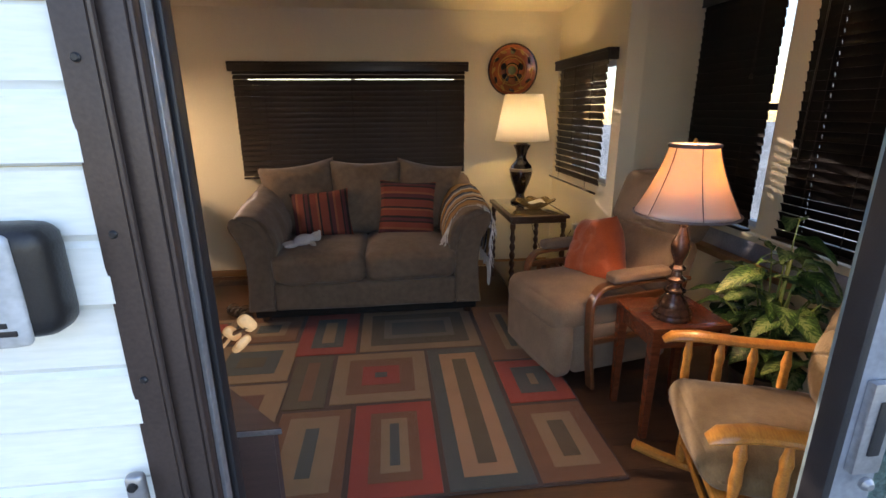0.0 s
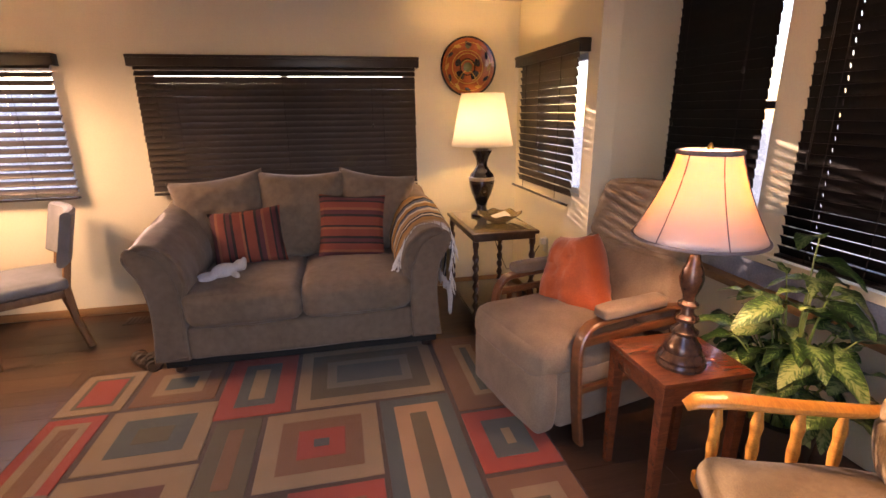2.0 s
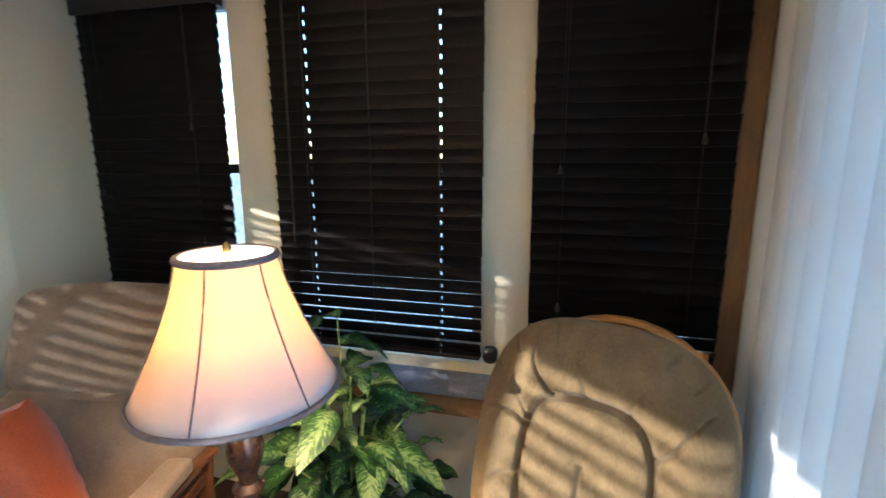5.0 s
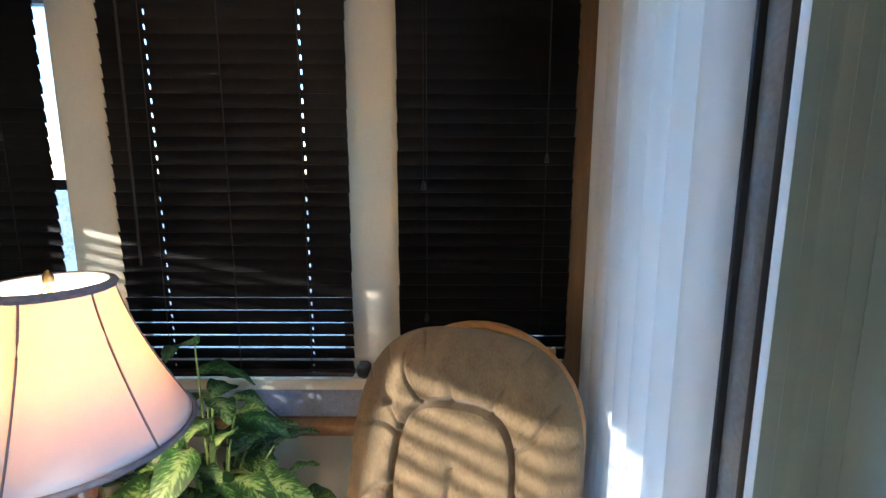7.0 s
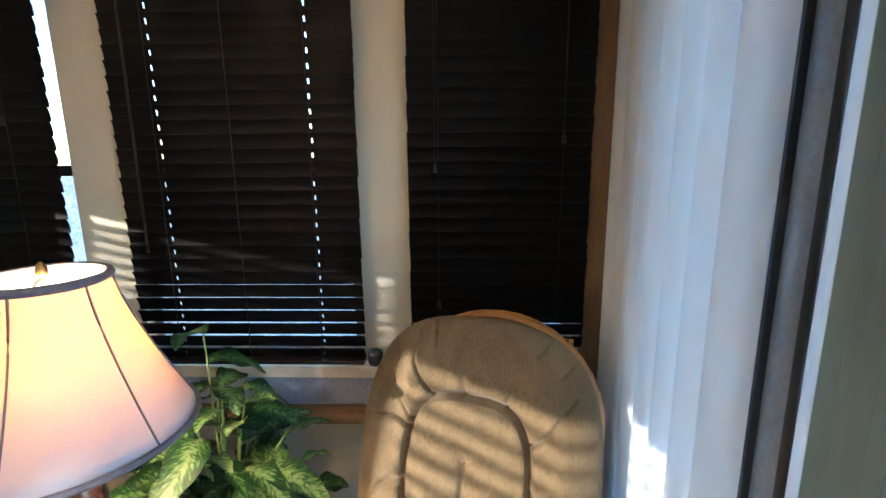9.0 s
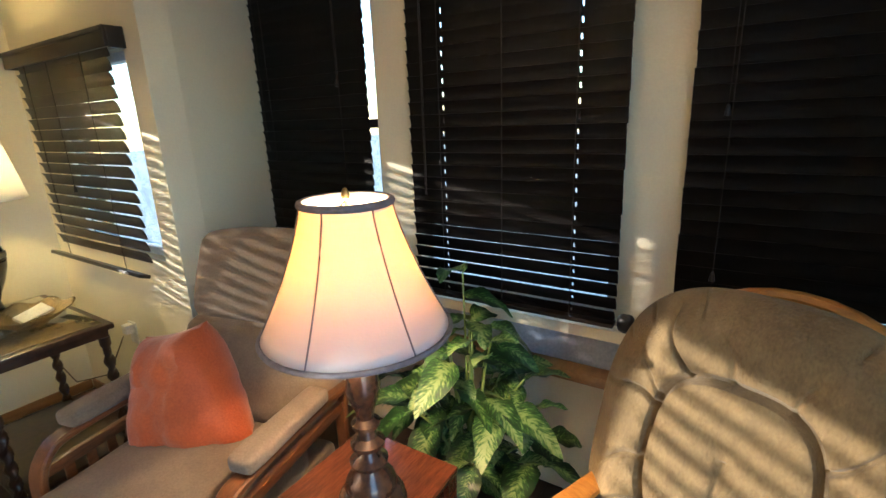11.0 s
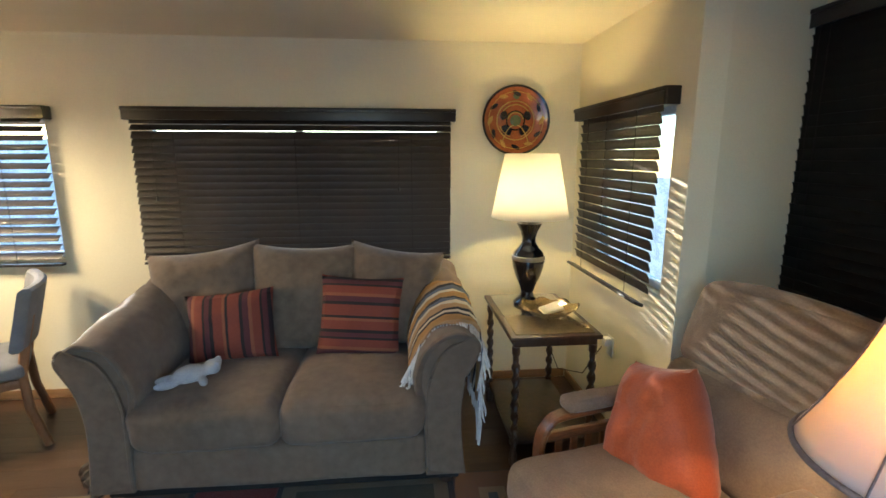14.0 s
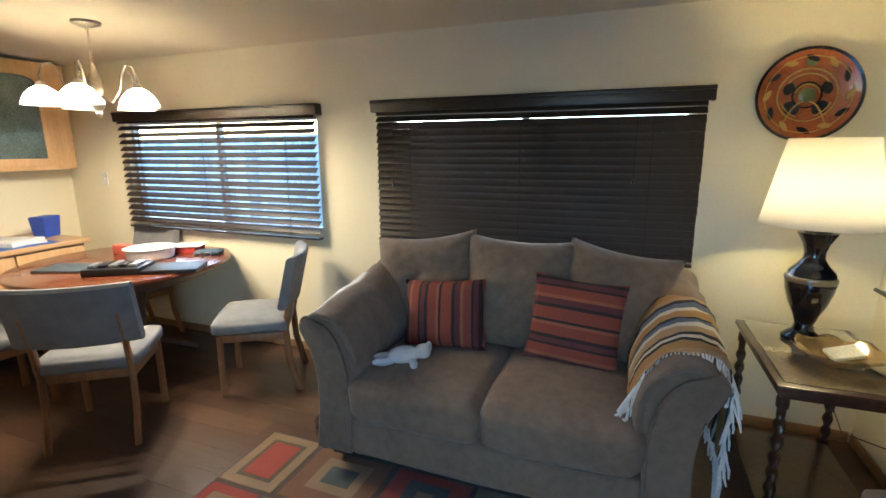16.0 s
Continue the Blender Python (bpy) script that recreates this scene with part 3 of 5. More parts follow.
VS = vslat(0.089)
# same slats as VSLAT; the shade on the bunched ones is put into this colour
STACK = shade_cloth("shade_tinted_slat", (0.30, 0.40, 0.42), (0.40, 0.55, 0.59), 0.25)
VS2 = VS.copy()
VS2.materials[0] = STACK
SPREAD = [(1.30 + 0.09 * k, 20 + 1.5 * k) for k in range(7)] + [(1.088, 8)]
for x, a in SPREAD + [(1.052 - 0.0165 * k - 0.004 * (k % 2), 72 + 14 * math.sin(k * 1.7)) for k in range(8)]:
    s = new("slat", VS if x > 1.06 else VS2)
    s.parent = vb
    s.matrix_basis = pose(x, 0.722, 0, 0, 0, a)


# ---- rug ----
TAN, PEACH, BRN, OLV, TEAL, RED, MAR, GRY = ((0.34, 0.235, 0.13), (0.44, 0.26, 0.14), (0.23, 0.105, 0.045), (0.115, 0.095, 0.05), (0.075, 0.10, 0.095), (0.40, 0.055, 0.03), (0.16, 0.06, 0.04), (0.20, 0.18, 0.14))
RUGM = {}


def rug_mat(c):
    if c not in RUGM:
        RUGM[c] = mat("rug_wool", [v * 0.78 for v in c], 0.95, scale=9, detail=420, bump=0.8, spread=0.9, depth=0.003, sheen=0.2)
    return RUGM[c]


rug = thing("area_rug", "area rug of red, teal, tan and brown blocks on the floor", "rug")
part("backing", box(-1.30, 1.025, 1.515, 3.29, 0.001, 0.010, 0.003), rug_mat((0.085, 0.05, 0.035)), rug, "dark brown rug ground")
BLOCKS = [
    ((-0.25, 0.27, 2.16, 2.665), ((TAN, 0), (BRN, 0.075), (RED, 0.155), (TEAL, 0.225))),
    ((-0.125, 0.64, 2.695, 3.28), ((TAN, 0), (OLV, 0.065), (GRY, 0.15), (TEAL, 0.20))),
    ((-0.52, -0.15, 2.69, 3.28), ((RED, 0), (TEAL, 0.085), (TAN, 0.145))),
    ((-0.96, -0.55, 2.90, 3.28), ((BRN, 0), (TAN, 0.08), (TEAL, 0.13))),
    ((-1.29, -0.99, 2.89, 3.28), ((TAN, 0), (OLV, 0.05), (RED, 0.07))),
    ((-1.00, -0.51, 2.42, 2.865), ((TAN, 0), (TEAL, 0.085), (OLV, 0.165))),
    ((-1.29, -1.03, 2.22, 2.865), ((RED, 0), (TAN, 0.05), (BRN, 0.09))),
    ((-0.485, -0.275, 2.14, 2.665), ((OLV, 0), (BRN, 0.07))),
    ((0.29, 0.645, 1.525, 2.67), ((TEAL, 0), (PEACH, 0.065), (OLV, 0.135))),
    ((0.67, 1.015, 2.50, 3.28), ((BRN, 0), (TAN, 0.11), (TEAL, 0.15))),
    ((0.67, 1.015, 2.065, 2.475), ((RED, 0), (TEAL, 0.075), (TAN, 0.15))),
    ((0.665, 1.015, 1.525, 2.04), ((BRN, 0), (TAN, 0.075), (OLV, 0.135))),
    ((-0.11, 0.265, 1.525, 2.135), ((RED, 0), (BRN, 0.075), (TAN, 0.125), (TEAL, 0.165))),
    ((-0.47, -0.135, 1.525, 2.115), ((BRN, 0), (TAN, 0.05), (TEAL, 0.135))),
    ((-1.02, -0.495, 1.525, 2.395), ((TAN, 0), (MAR, 0.10), (GRY, 0.19))),
    ((-1.29, -1.04, 1.525, 2.195), ((OLV, 0), (RED, 0.07))),
]
for (x0, x1, y0, y1), layers in BLOCKS:
    top = None
    for k, (c, inset) in enumerate(layers):
        if x1 - x0 - 2 * inset < 0.02:
            continue
        b = box(x0 + inset, x1 - inset, y0 + inset, y1 - inset, 0.006, 0.0135 + 0.0011 * k, 0.002, 1)
        ob = part("rug_block", b, rug_mat(c), rug if top is None else top)
        top = top or ob

# ---- loveseat ----
sofa = thing("loveseat", "taupe microfibre loveseat with rolled flared arms", "sofa", pose(-0.085, 0, 0))


def smooth_line(pts, n=3):
    """Points on a rounded line through pts."""
    out = []
    for k in range(len(pts) - 1):
        p = [Vector(pts[max(0, min(len(pts) - 1, k + j))]) for j in (-1, 0, 1, 2)]
        for i in range(n):
            u = i / n
            out.append(0.5 * (2 * p[1] + u * (p[2] - p[0]) + u * u * (2 * p[0] - 5 * p[1] + 4 * p[2] - p[3]) + u ** 3 * (3 * p[1] - p[0] - 3 * p[2] + p[3])))
    return out + [Vector(pts[-1])]


ARM_OUTER = [(0.795, 0.13), (0.780, 0.26), (0.772, 0.40), (0.780, 0.52), (0.803, 0.61), (0.838, 0.675), (0.860, 0.718), (0.856, 0.757), (0.828, 0.783)]
PAD_INNER = [(0.780, 0.806), (0.718, 0.798), (0.655, 0.766), (0.604, 0.708), (0.574, 0.640), (0.566, 0.570), (0.590, 0.48), (0.612, 0.40), (0.62, 0.13)]
PANEL_INNER = [(0.785, 0.760), (0.735, 0.742), (0.690, 0.704), (0.658, 0.648), (0.634, 0.575), (0.622, 0.495), (0.622, 0.40), (0.628, 0.15)]


def arm_section(t, inset=0.0, inner=PAD_INNER):
    """Outline of the arm at t, 0 front to 1 back; the top rises towards the back."""
    out = []
    for x, z in smooth_line(ARM_OUTER + inner):
        z += 0.13 * t * max(0.0, (z - 0.45) / 0.34)
        d = Vector((x - 0.71, z - 0.47))
        out.append((0.71 + d.x * (1 - inset / 0.12), 0.47 + d.y * max(0.0, 1 - inset / max(0.02, d.length))))
    return out


def arm(sgn):
    """One flared pillow-top arm, lofted front to back; sgn -1 is the west arm."""
    secs = []
    for y, t, inset in [(3.135, 0, 0.034), (3.120, 0, 0.020), (3.114, 0, 0.009), (3.118, 0, 0.002), (3.135, 0, 0.0)] + [(3.15 + 0.87 * k / 24, k / 24, 0.003 * math.sin(k * 0.85) ** 2) for k in range(25)]:
        ring = []
        for x, z in arm_section(t, inset):
            w = (0.010 * noise.noise(Vector((x * 7 + sgn, y * 6, z * 7))) + 0.004 * noise.noise(Vector((x * 22, y * 16 + sgn, z * 22)))) * max(0.0, min(1.0, (z - 0.35) * 4))
            ring.append((sgn * (x + w * (1 if x > 0.72 else -1)), y, z + w))
        secs.append(ring)
    return loft(secs)


for sgn in (-1, 1):
    part("arm", arm(sgn), SOFA, sofa)
    ring = [(sgn * x, z) for x, z in arm_section(0, 0.004, PANEL_INNER)]
    front = part("front_panel", loft([[(x, 3.150, z) for x, z in ring], [(x, 3.118, z) for x, z in ring], [(sgn * 0.71 + (x - sgn * 0.71) * 0.92, 3.110, 0.45 + (z - 0.45) * 0.985) for x, z in ring]]), SOFA, sofa)
    part("welt", tube([(x, 3.117, z) for x, z in ring], 0.0065, 6), SOFA, front)
part("base", soft(1.25, 0.82, 0.20, 0.03, 0.012, 10, 0.004, 3, (0, 3.53, 0.225)), SOFA, sofa)
part("frame", box(-0.78, 0.78, 3.20, 4.02, 0.05, 0.14, 0.01), BLACK_CLOTH, sofa)
for sx in (-0.72, 0.72):
    for y in (3.25, 3.95):
        part("foot", lathe([(0.03, 0.0), (0.035, 0.05), (0.03, 0.055)], 16, (sx, y, 0.001)), DARK_WOOD, sofa)
for sgn in (-1, 1):
    part("seat_cushion", soft(0.615, 0.74, 0.20, 0.055, 0.034, 26, 0.010, sgn + 4, (sgn * 0.309, 3.445, 0.425)), SOFA, sofa)
part("back", soft(1.40, 0.26, 0.60, 0.08, 0.03, 12, 0.006, 7, (0, 3.99, 0.62)), SOFA, sofa)
for k, (cx, w, h, rz, ry) in enumerate(((-0.50, 0.55, 0.54, 6, -7), (0.0, 0.56, 0.56, 0, 1), (0.47, 0.50, 0.52, -5, 8))):
    part("back_pillow", pillow(w * 1.06, h * 1.08, 0.27, 30, k + 1, 0.010, 0.0, 0.075), SOFA, sofa, m=pose(cx, 3.80, 0.775, -13, ry, rz))

RUST, PLUM, DK, OCH = (0.235, 0.05, 0.03), (0.11, 0.028, 0.035), (0.025, 0.016, 0.018), (0.30, 0.10, 0.05)
BANDS = [(0.20, RUST), (0.26, DK), (0.36, PLUM), (0.42, OCH), (0.56, RUST), (0.60, DK), (0.68, PLUM), (0.74, DK), (0.90, RUST), (0.95, OCH), (1.0, DK)]
STRIPE_X = stripes("striped_cloth_upright", BANDS, "X", 0.27)
STRIPE_Z = stripes("striped_cloth_level", BANDS, "Z", 0.27)
solid("throw_pillow", pillow(0.43, 0.36, 0.15, 14, 11), STRIPE_X, "rust and plum striped throw pillow on the loveseat", "pillow", pose(-0.415, 3.585, 0.695, -20, -4, 6), group="striped pillows")
solid("throw_pillow", pillow(0.43, 0.42, 0.15, 14, 12), STRIPE_Z, "rust and plum striped throw pillow on the loveseat", "pillow", pose(0.225, 3.61, 0.722, -20, 3, -4), group="striped pillows")

# ---- recliner ----
recl = thing("recliner", "beige upholstered recliner with padded wooden arms", "armchair", pose(1.28, 2.52, 0, 0, 0, -77.3))
part("seat_cushion", soft(0.57, 0.62, 0.17, 0.06, 0.03, 14, 0.006, 2, (0, -0.13, 0.41)), RECL, recl)
part("footrest", soft(0.575, 0.12, 0.33, 0.05, 0.03, 12, 0.005, 5, (0, -0.375, 0.235)), RECL, recl)
part("body", soft(0.60, 0.62, 0.28, 0.03, 0.0, 8, 0.0, 5, (0, -0.02, 0.23)), RECL, recl)
backr = part("backrest", soft(0.60, 0.20, 0.34, 0.05, 0.04, 14, 0.006, 8), RECL, recl, m=pose(0, 0.30, 0.60, -20, 0, 0))
part("headrest", soft(0.59, 0.20, 0.33, 0.05, 0.03, 14, 0.006, 9, (0, 0.01, 0.325)), RECL, backr)


def bent_strip(x, line, width, thick):
    """A bent flat wooden strip along a line of (y, z)."""
    pts = smooth_line(line, 4)
    secs = []
    for k, p in enumerate(pts):
        d = (pts[min(k + 1, len(pts) - 1)] - pts[max(k - 1, 0)]).normalized()
        n = Vector((-d.y, d.x)) * thick / 2
        e = thick * 0.25
        secs.append([(x + dx, p.x + n.x * q, p.y + n.y * q) for dx, q in ((-width / 2, -0.5), (-width / 2 + e, -1), (width / 2 - e, -1), (width / 2, -0.5), (width / 2, 0.5), (width / 2 - e, 1), (-width / 2 + e, 1), (-width / 2, 0.5))])
    return loft(secs)


BENT = mat("reddish_bentwood", (0.20, 0.075, 0.028), 0.28, dark=(0.10, 0.035, 0.014), scale=6, detail=40, stretch=(6, 0.8, 6), bump=0.08, coat=0.5)
for sx in (-1, 1):
    x = sx * 0.328
    ar = part("arm_frame", bent_strip(x, [(-0.235, 0.02), (-0.262, 0.22), (-0.275, 0.42), (-0.268, 0.51), (-0.235, 0.565), (-0.18, 0.588), (0.0, 0.592), (0.20, 0.586), (0.33, 0.572)], 0.058, 0.024), BENT, recl, "glossy reddish bentwood arm")
    part("arm_pad", soft(0.078, 0.36, 0.050, 0.016, 0.006, 10, 0.002, 3, (x, 0.005, 0.629)), RECL, ar)
    part("rear_leg", bent_strip(x, [(0.34, 0.0), (0.30, 0.25), (0.29, 0.45), (0.31, 0.575)], 0.045, 0.024), BENT, ar)
    part("rail", box(x - 0.011, x + 0.011, -0.262, 0.29, 0.492, 0.528, 0.005), BENT, ar)
    part("rail", box(x - 0.011, x + 0.011, -0.25, 0.30, 0.27, 0.30, 0.005), BENT, ar)
    for k in range(7 if sx < 0 else 0):
        y = -0.19 + 0.065 * k
        part("slat", box(x - 0.005, x + 0.005, y - 0.014, y + 0.014, 0.301, 0.491, 0.003), BENT, ar)
solid("orange_pillow", pillow(0.44, 0.42, 0.25, 24, 21, 0.01, 0.45, 0.02), ORANGE, "plain orange satin pillow leaning in the recliner", "pillow", pose(1.325, 2.645, 0.62, -20, -15, -64))

# ---- side table with the bell lamp ----
st = thing("side_table", "red cherry wood side table with tapered legs", "table")
part("tabletop", box(1.18, 1.54, 1.73, 2.07, 0.532, 0.555, 0.006), CHERRY, st)
for a, b_, c, d in ((1.20, 1.52, 1.75, 1.77), (1.20, 1.52, 2.03, 2.05), (1.20, 1.22, 1.77, 2.03), (1.50, 1.52, 1.77, 2.03)):
    part("apron", box(a, b_, c, d, 0.45, 0.531, 0.003), CHERRY, st)
for x in (1.205, 1.515):
    for y in (1.755, 2.045):
        part("leg", loft([[(x + s * dx, y + s * dy, z) for dx, dy in ((-1, -1), (1, -1), (1, 1), (-1, 1))] for s, z in ((0.014, 0.0), (0.02, 0.44), (0.021, 0.53))]), CHERRY, st)

bell = thing("table_lamp", "bronze turned lamp with a lit mauve bell shade", "lamp", pose(1.325, 1.845, 0.5555))
part("base", lathe([(0.0, 0), (0.082, 0), (0.084, 0.012), (0.078, 0.022), (0.080, 0.032), (0.070, 0.048), (0.062, 0.055), (0.064, 0.066), (0.056, 0.085), (0.040, 0.105), (0.036, 0.115), (0.045, 0.124), (0.046, 0.132), (0.030, 0.145), (0.024, 0.16), (0.040, 0.172), (0.041, 0.182), (0.024, 0.195), (0.020, 0.215), (0.034, 0.225), (0.034, 0.233), (0.020, 0.245), (0.022, 0.262), (0.036, 0.30), (0.040, 0.325), (0.034, 0.355), (0.022, 0.385), (0.016, 0.41), (0.020, 0.42), (0.012, 0.44), (0.008, 0.50), (0.0, 0.50)], 36), BRONZE, bell)
prof = []
for k in range(13):
    t = k / 12
    prof.append((0.091 + 0.112 * (t ** 1.38), 0.755 - 0.285 * t))
shade = part("shade", lathe(prof, 48), BELL_SHADE, bell, "mauve cloth bell shade with dark piping")
shade.modifiers.new("cloth", "SOLIDIFY").thickness = 0.0012
for k in range(6):
    a = 2 * math.pi * (k + 0.25) / 6
    part("piping", tube([((r + 0.002) * math.cos(a), (r + 0.002) * math.sin(a), z) for r, z in prof], 0.0019, 6), PIPING, shade)
for r, z, h in ((0.0925, 0.748, 0.008), (0.204, 0.470, 0.006)):
    part("trim", tube([(r * math.cos(a), r * math.sin(a), z) for a in (2 * math.pi * k / 48 for k in range(49))], h, 8, close=False), PIPING, shade)
part("harp", tube([(0.05 * math.sin(a), 0, 0.62 - 0.13 * math.cos(a)) for a in (2 * math.pi * k / 24 for k in range(25))], 0.002, 6), BRASS, bell)
part("finial", lathe([(0.004, 0.735), (0.004, 0.75), (0.009, 0.755), (0.009, 0.765), (0.004, 0.775), (0, 0.778)], 14), BRASS, bell)
part("bulb", lathe([(0.0, 0.51), (0.012, 0.512), (0.014, 0.54), (0.028, 0.58), (0.030, 0.60), (0.022, 0.63), (0.0, 0.645)], 18), mat("bell_bulb_glass", (0.95, 0.9, 0.8), 0.3, emit=(1.0, 0.75, 0.45), power=6.0, bump=0), bell).visible_shadow = True

# ---- end table with the vase lamp ----
et = thing("end_table", "dark walnut end table with barley-twist legs", "table")
part("tabletop", box(0.955, 1.41, 3.31, 4.03, 0.668, 0.692, 0.007), DARK_WOOD, et)
part("glass_top", box(0.985, 1.38, 3.34, 4.0, 0.6925, 0.697, 0.002), mat("smoked_glass_top", (0.22, 0.17, 0.10), 0.06, coat=1.0, bump=0), et, "glossy glass inset")
for a, b_, c, d in ((0.975, 1.39, 3.33, 3.345), (0.975, 1.39, 3.995, 4.01), (0.975, 0.99, 3.345, 3.995), (1.375, 1.39, 3.345, 3.995)):
    part("apron", box(a, b_, c, d, 0.635, 0.667, 0.003), DARK_WOOD, et)


def twist_leg(x, y):
    bm = bmesh.new()
    rings, seg = [], 14
    for i in range(70):
        z = i / 69 * 0.634
        if z < 0.06 or z > 0.59:
            sec = [0.021] * seg
        elif z < 0.09 or z > 0.56:
            sec = [0.015] * seg
        else:
            sec = [0.0165 + 0.0055 * math.cos(2 * (2 * math.pi * k / seg) - z * 95) for k in range(seg)]
        rings.append([(x + r * math.cos(2 * math.pi * k / seg), y + r * math.sin(2 * math.pi * k / seg), z) for k, r in enumerate(sec)])
    return loft(rings, bm=bm)


for x in (0.99, 1.375):
    for y in (3.345, 3.995):
        part("leg", twist_leg(x, y), DARK_WOOD, et, "barley-twist leg")
part("shelf", box(0.98, 1.385, 3.34, 4.0, 0.11, 0.128, 0.004), DARK_WOOD, et)

vase = thing("table_lamp", "black glazed vase lamp with a lit cream shade", "lamp", pose(1.17, 3.83, 0.6975))
part("base", lathe([(0.0000, 0.000), (0.0766, 0.000), (0.0789, 0.015), (0.0638, 0.028), (0.0418, 0.044), (0.0348, 0.070), (0.0464, 0.108), (0.0719, 0.165), (0.0882, 0.222), (0.0928, 0.260), (0.0835, 0.305), (0.0580, 0.333), (0.0394, 0.362), (0.0383, 0.387), (0.0487, 0.425), (0.0696, 0.464), (0.0719, 0.472), (0.0348, 0.485), (0.0000, 0.485)], 40), BLACK_GLAZE, vase)
part("collar", lathe([(0.05, 0.486), (0.052, 0.502), (0.03, 0.514), (0.012, 0.521), (0.010, 0.500), (0, 0.500)], 24), NICKEL, vase)
part("ring", lathe([(0.0925, 0.260), (0.094, 0.264), (0.094, 0.282), (0.089, 0.287)], 40), NICKEL, vase)
sh = part("shade", lathe([(0.217, 0.505), (0.1825, 0.68), (0.148, 0.857)], 48), CREAM_SHADE, vase, "lit cream cloth shade")
sh.modifiers.new("cloth", "SOLIDIFY").thickness = 0.0012
part("bulb", lathe([(0.0, 0.53), (0.013, 0.532), (0.015, 0.56), (0.029, 0.62), (0.031, 0.645), (0.022, 0.68), (0.0, 0.695)], 18), mat("vase_bulb_glass", (0.95, 0.9, 0.8), 0.3, emit=(1.0, 0.78, 0.5), power=6.0, bump=0), vase)

# ---- rocking chair ----
rock = thing("rocking_chair", "honey oak rocker with tufted tan cushions", "chair", pose(1.36, 1.17, 0, 0, 0, -110))
part("seat_cushion", soft(0.50, 0.54, 0.11, 0.052, 0.025, 16, 0.006, 31, (0, -0.06, 0.425)), ROCK, rock)
part("seat_piping", tube([(sx * 0.252, y, 0.43) for sx, y in ((-1, 0.2), (-1, -0.29))] + [(-0.2, -0.332, 0.43), (0.2, -0.332, 0.43)] + [(0.252, -0.29, 0.43), (0.252, 0.2, 0.43)], 0.005, 6), ROCK, rock)
part("seat_frame", box(-0.245, 0.245, -0.30, 0.22, 0.335, 0.372, 0.012), HONEY, rock)


SEAM_CREASES = ((118, 0.94, 1.0), (97, 0.74, 0.8), (62, 0.72, 0.5), (28, 0.93, 0.9), (-6, 0.74, 0.6), (-30, 0.85, 0.6), (152, 0.72, 0.5), (166, 0.98, 1.0), (191, 0.82, 0.8), (215, 0.85, 0.6))
RIM_CREASES = ((106, 0.80, 1.0), (131, 0.84, 0.8), (82, 0.90, 0.5), (64, 0.86, 0.9), (47, 0.86, 0.9), (14, 0.90, 0.6), (149, 0.88, 0.6), (180, 0.90, 0.5), (-20, 0.88, 0.6))


def tufted(w, h, t):
    """Back cushion: rounded outline, an arched inner panel, creases that run out from its seam and in from the rim."""
    bm = bmesh.new()
    for sgn, N, R in ((-1, 540, 60), (1, 540, 8)):
        rings = []
        for i in range(R + 1):
            r = i / R
            ring = []
            for k in range(N):
                a = 2 * math.pi * k / N
                ca, sa = math.cos(a), math.sin(a)
                e = 2 / 2.9
                ox, oz = math.copysign(abs(ca) ** e, ca) * w / 2, math.copysign(abs(sa) ** e, sa) * h / 2
                th = t / 2 * (1 - r ** 3.2) ** 0.5
                if sgn < 0:
                    seam = 0.50 + 0.015 * noise.noise(Vector((ca * 2, sa * 2, 5)))
                    th -= 0.030 * math.exp(-((r - seam) / 0.022) ** 2) * (1 if sa > -0.75 else 0.3)
                    th += 0.020 * math.exp(-((r - 0.76) / 0.14) ** 2)
                    for deg, end, deep in SEAM_CREASES:
                        d = (math.degrees(a) - deg + 5 * math.sin(r * 9 + deg) + 180) % 360 - 180
                        if abs(d) < 14 and seam < r < end:
                            th -= 0.021 * deep * math.exp(-(d * r / 0.95) ** 2) * ((end - r) / (end - seam)) ** 0.6
                    for deg, start, deep in RIM_CREASES:
                        d = (math.degrees(a) - deg + 180) % 360 - 180
                        if abs(d) < 14 and r > start:
                            th -= 0.018 * deep * math.exp(-(d * r / 1.0) ** 2) * ((r - start) / (1 - start)) ** 0.5 * (1 - r ** 14)
                    if r < 0.5:
                        th -= 0.013 * math.exp(-(ox * r / 0.008) ** 2) * (oz * r < 0.035)
                        th -= 0.012 * math.exp(-((ox * r / 0.02) ** 2 + ((oz * r - 0.04) / 0.02) ** 2))
                    th += 0.007 * noise.noise(Vector((ox * r * 8, oz * r * 8, 2))) + 0.003 * noise.noise(Vector((ox * r * 26, oz * r * 26, 7))) * (1 - r ** 8)
                ring.append(bm.verts.new((ox * r, sgn * th, oz * r)))
            rings.append(ring)
        for a_, b_ in zip(rings, rings[1:]):
            for k in range(N):
                bm.faces.new((a_[k], a_[(k + 1) % N], b_[(k + 1) % N], b_[k]))
    bmesh.ops.remove_doubles(bm, verts=bm.verts, dist=1e-5)
    return bm


backc = part("back_cushion", tufted(0.60, 0.72, 0.17), ROCK, rock, "tufted tan back cushion", m=pose(-0.035, 0.245, 0.755, -17, 0, 0))
arch = [(-0.27, 0.0, -0.38)] + [(0.262 * math.cos(a), 0.0, 0.12 + 0.245 * math.sin(a)) for a in (math.pi * (1 - k / 18) for k in range(19))] + [(0.27, 0.0, -0.38)]
frame_back = part("back_frame", tube(arch, 0.024, 10, flat=0.8), HONEY, rock, m=pose(-0.02, 0.335, 0.725, -17, 0, 0))
for x in (-0.18, -0.06, 0.06, 0.18):
    part("spindle", tube([(x, 0, -0.38), (x, 0, 0.33)], 0.011, 8), HONEY, frame_back)
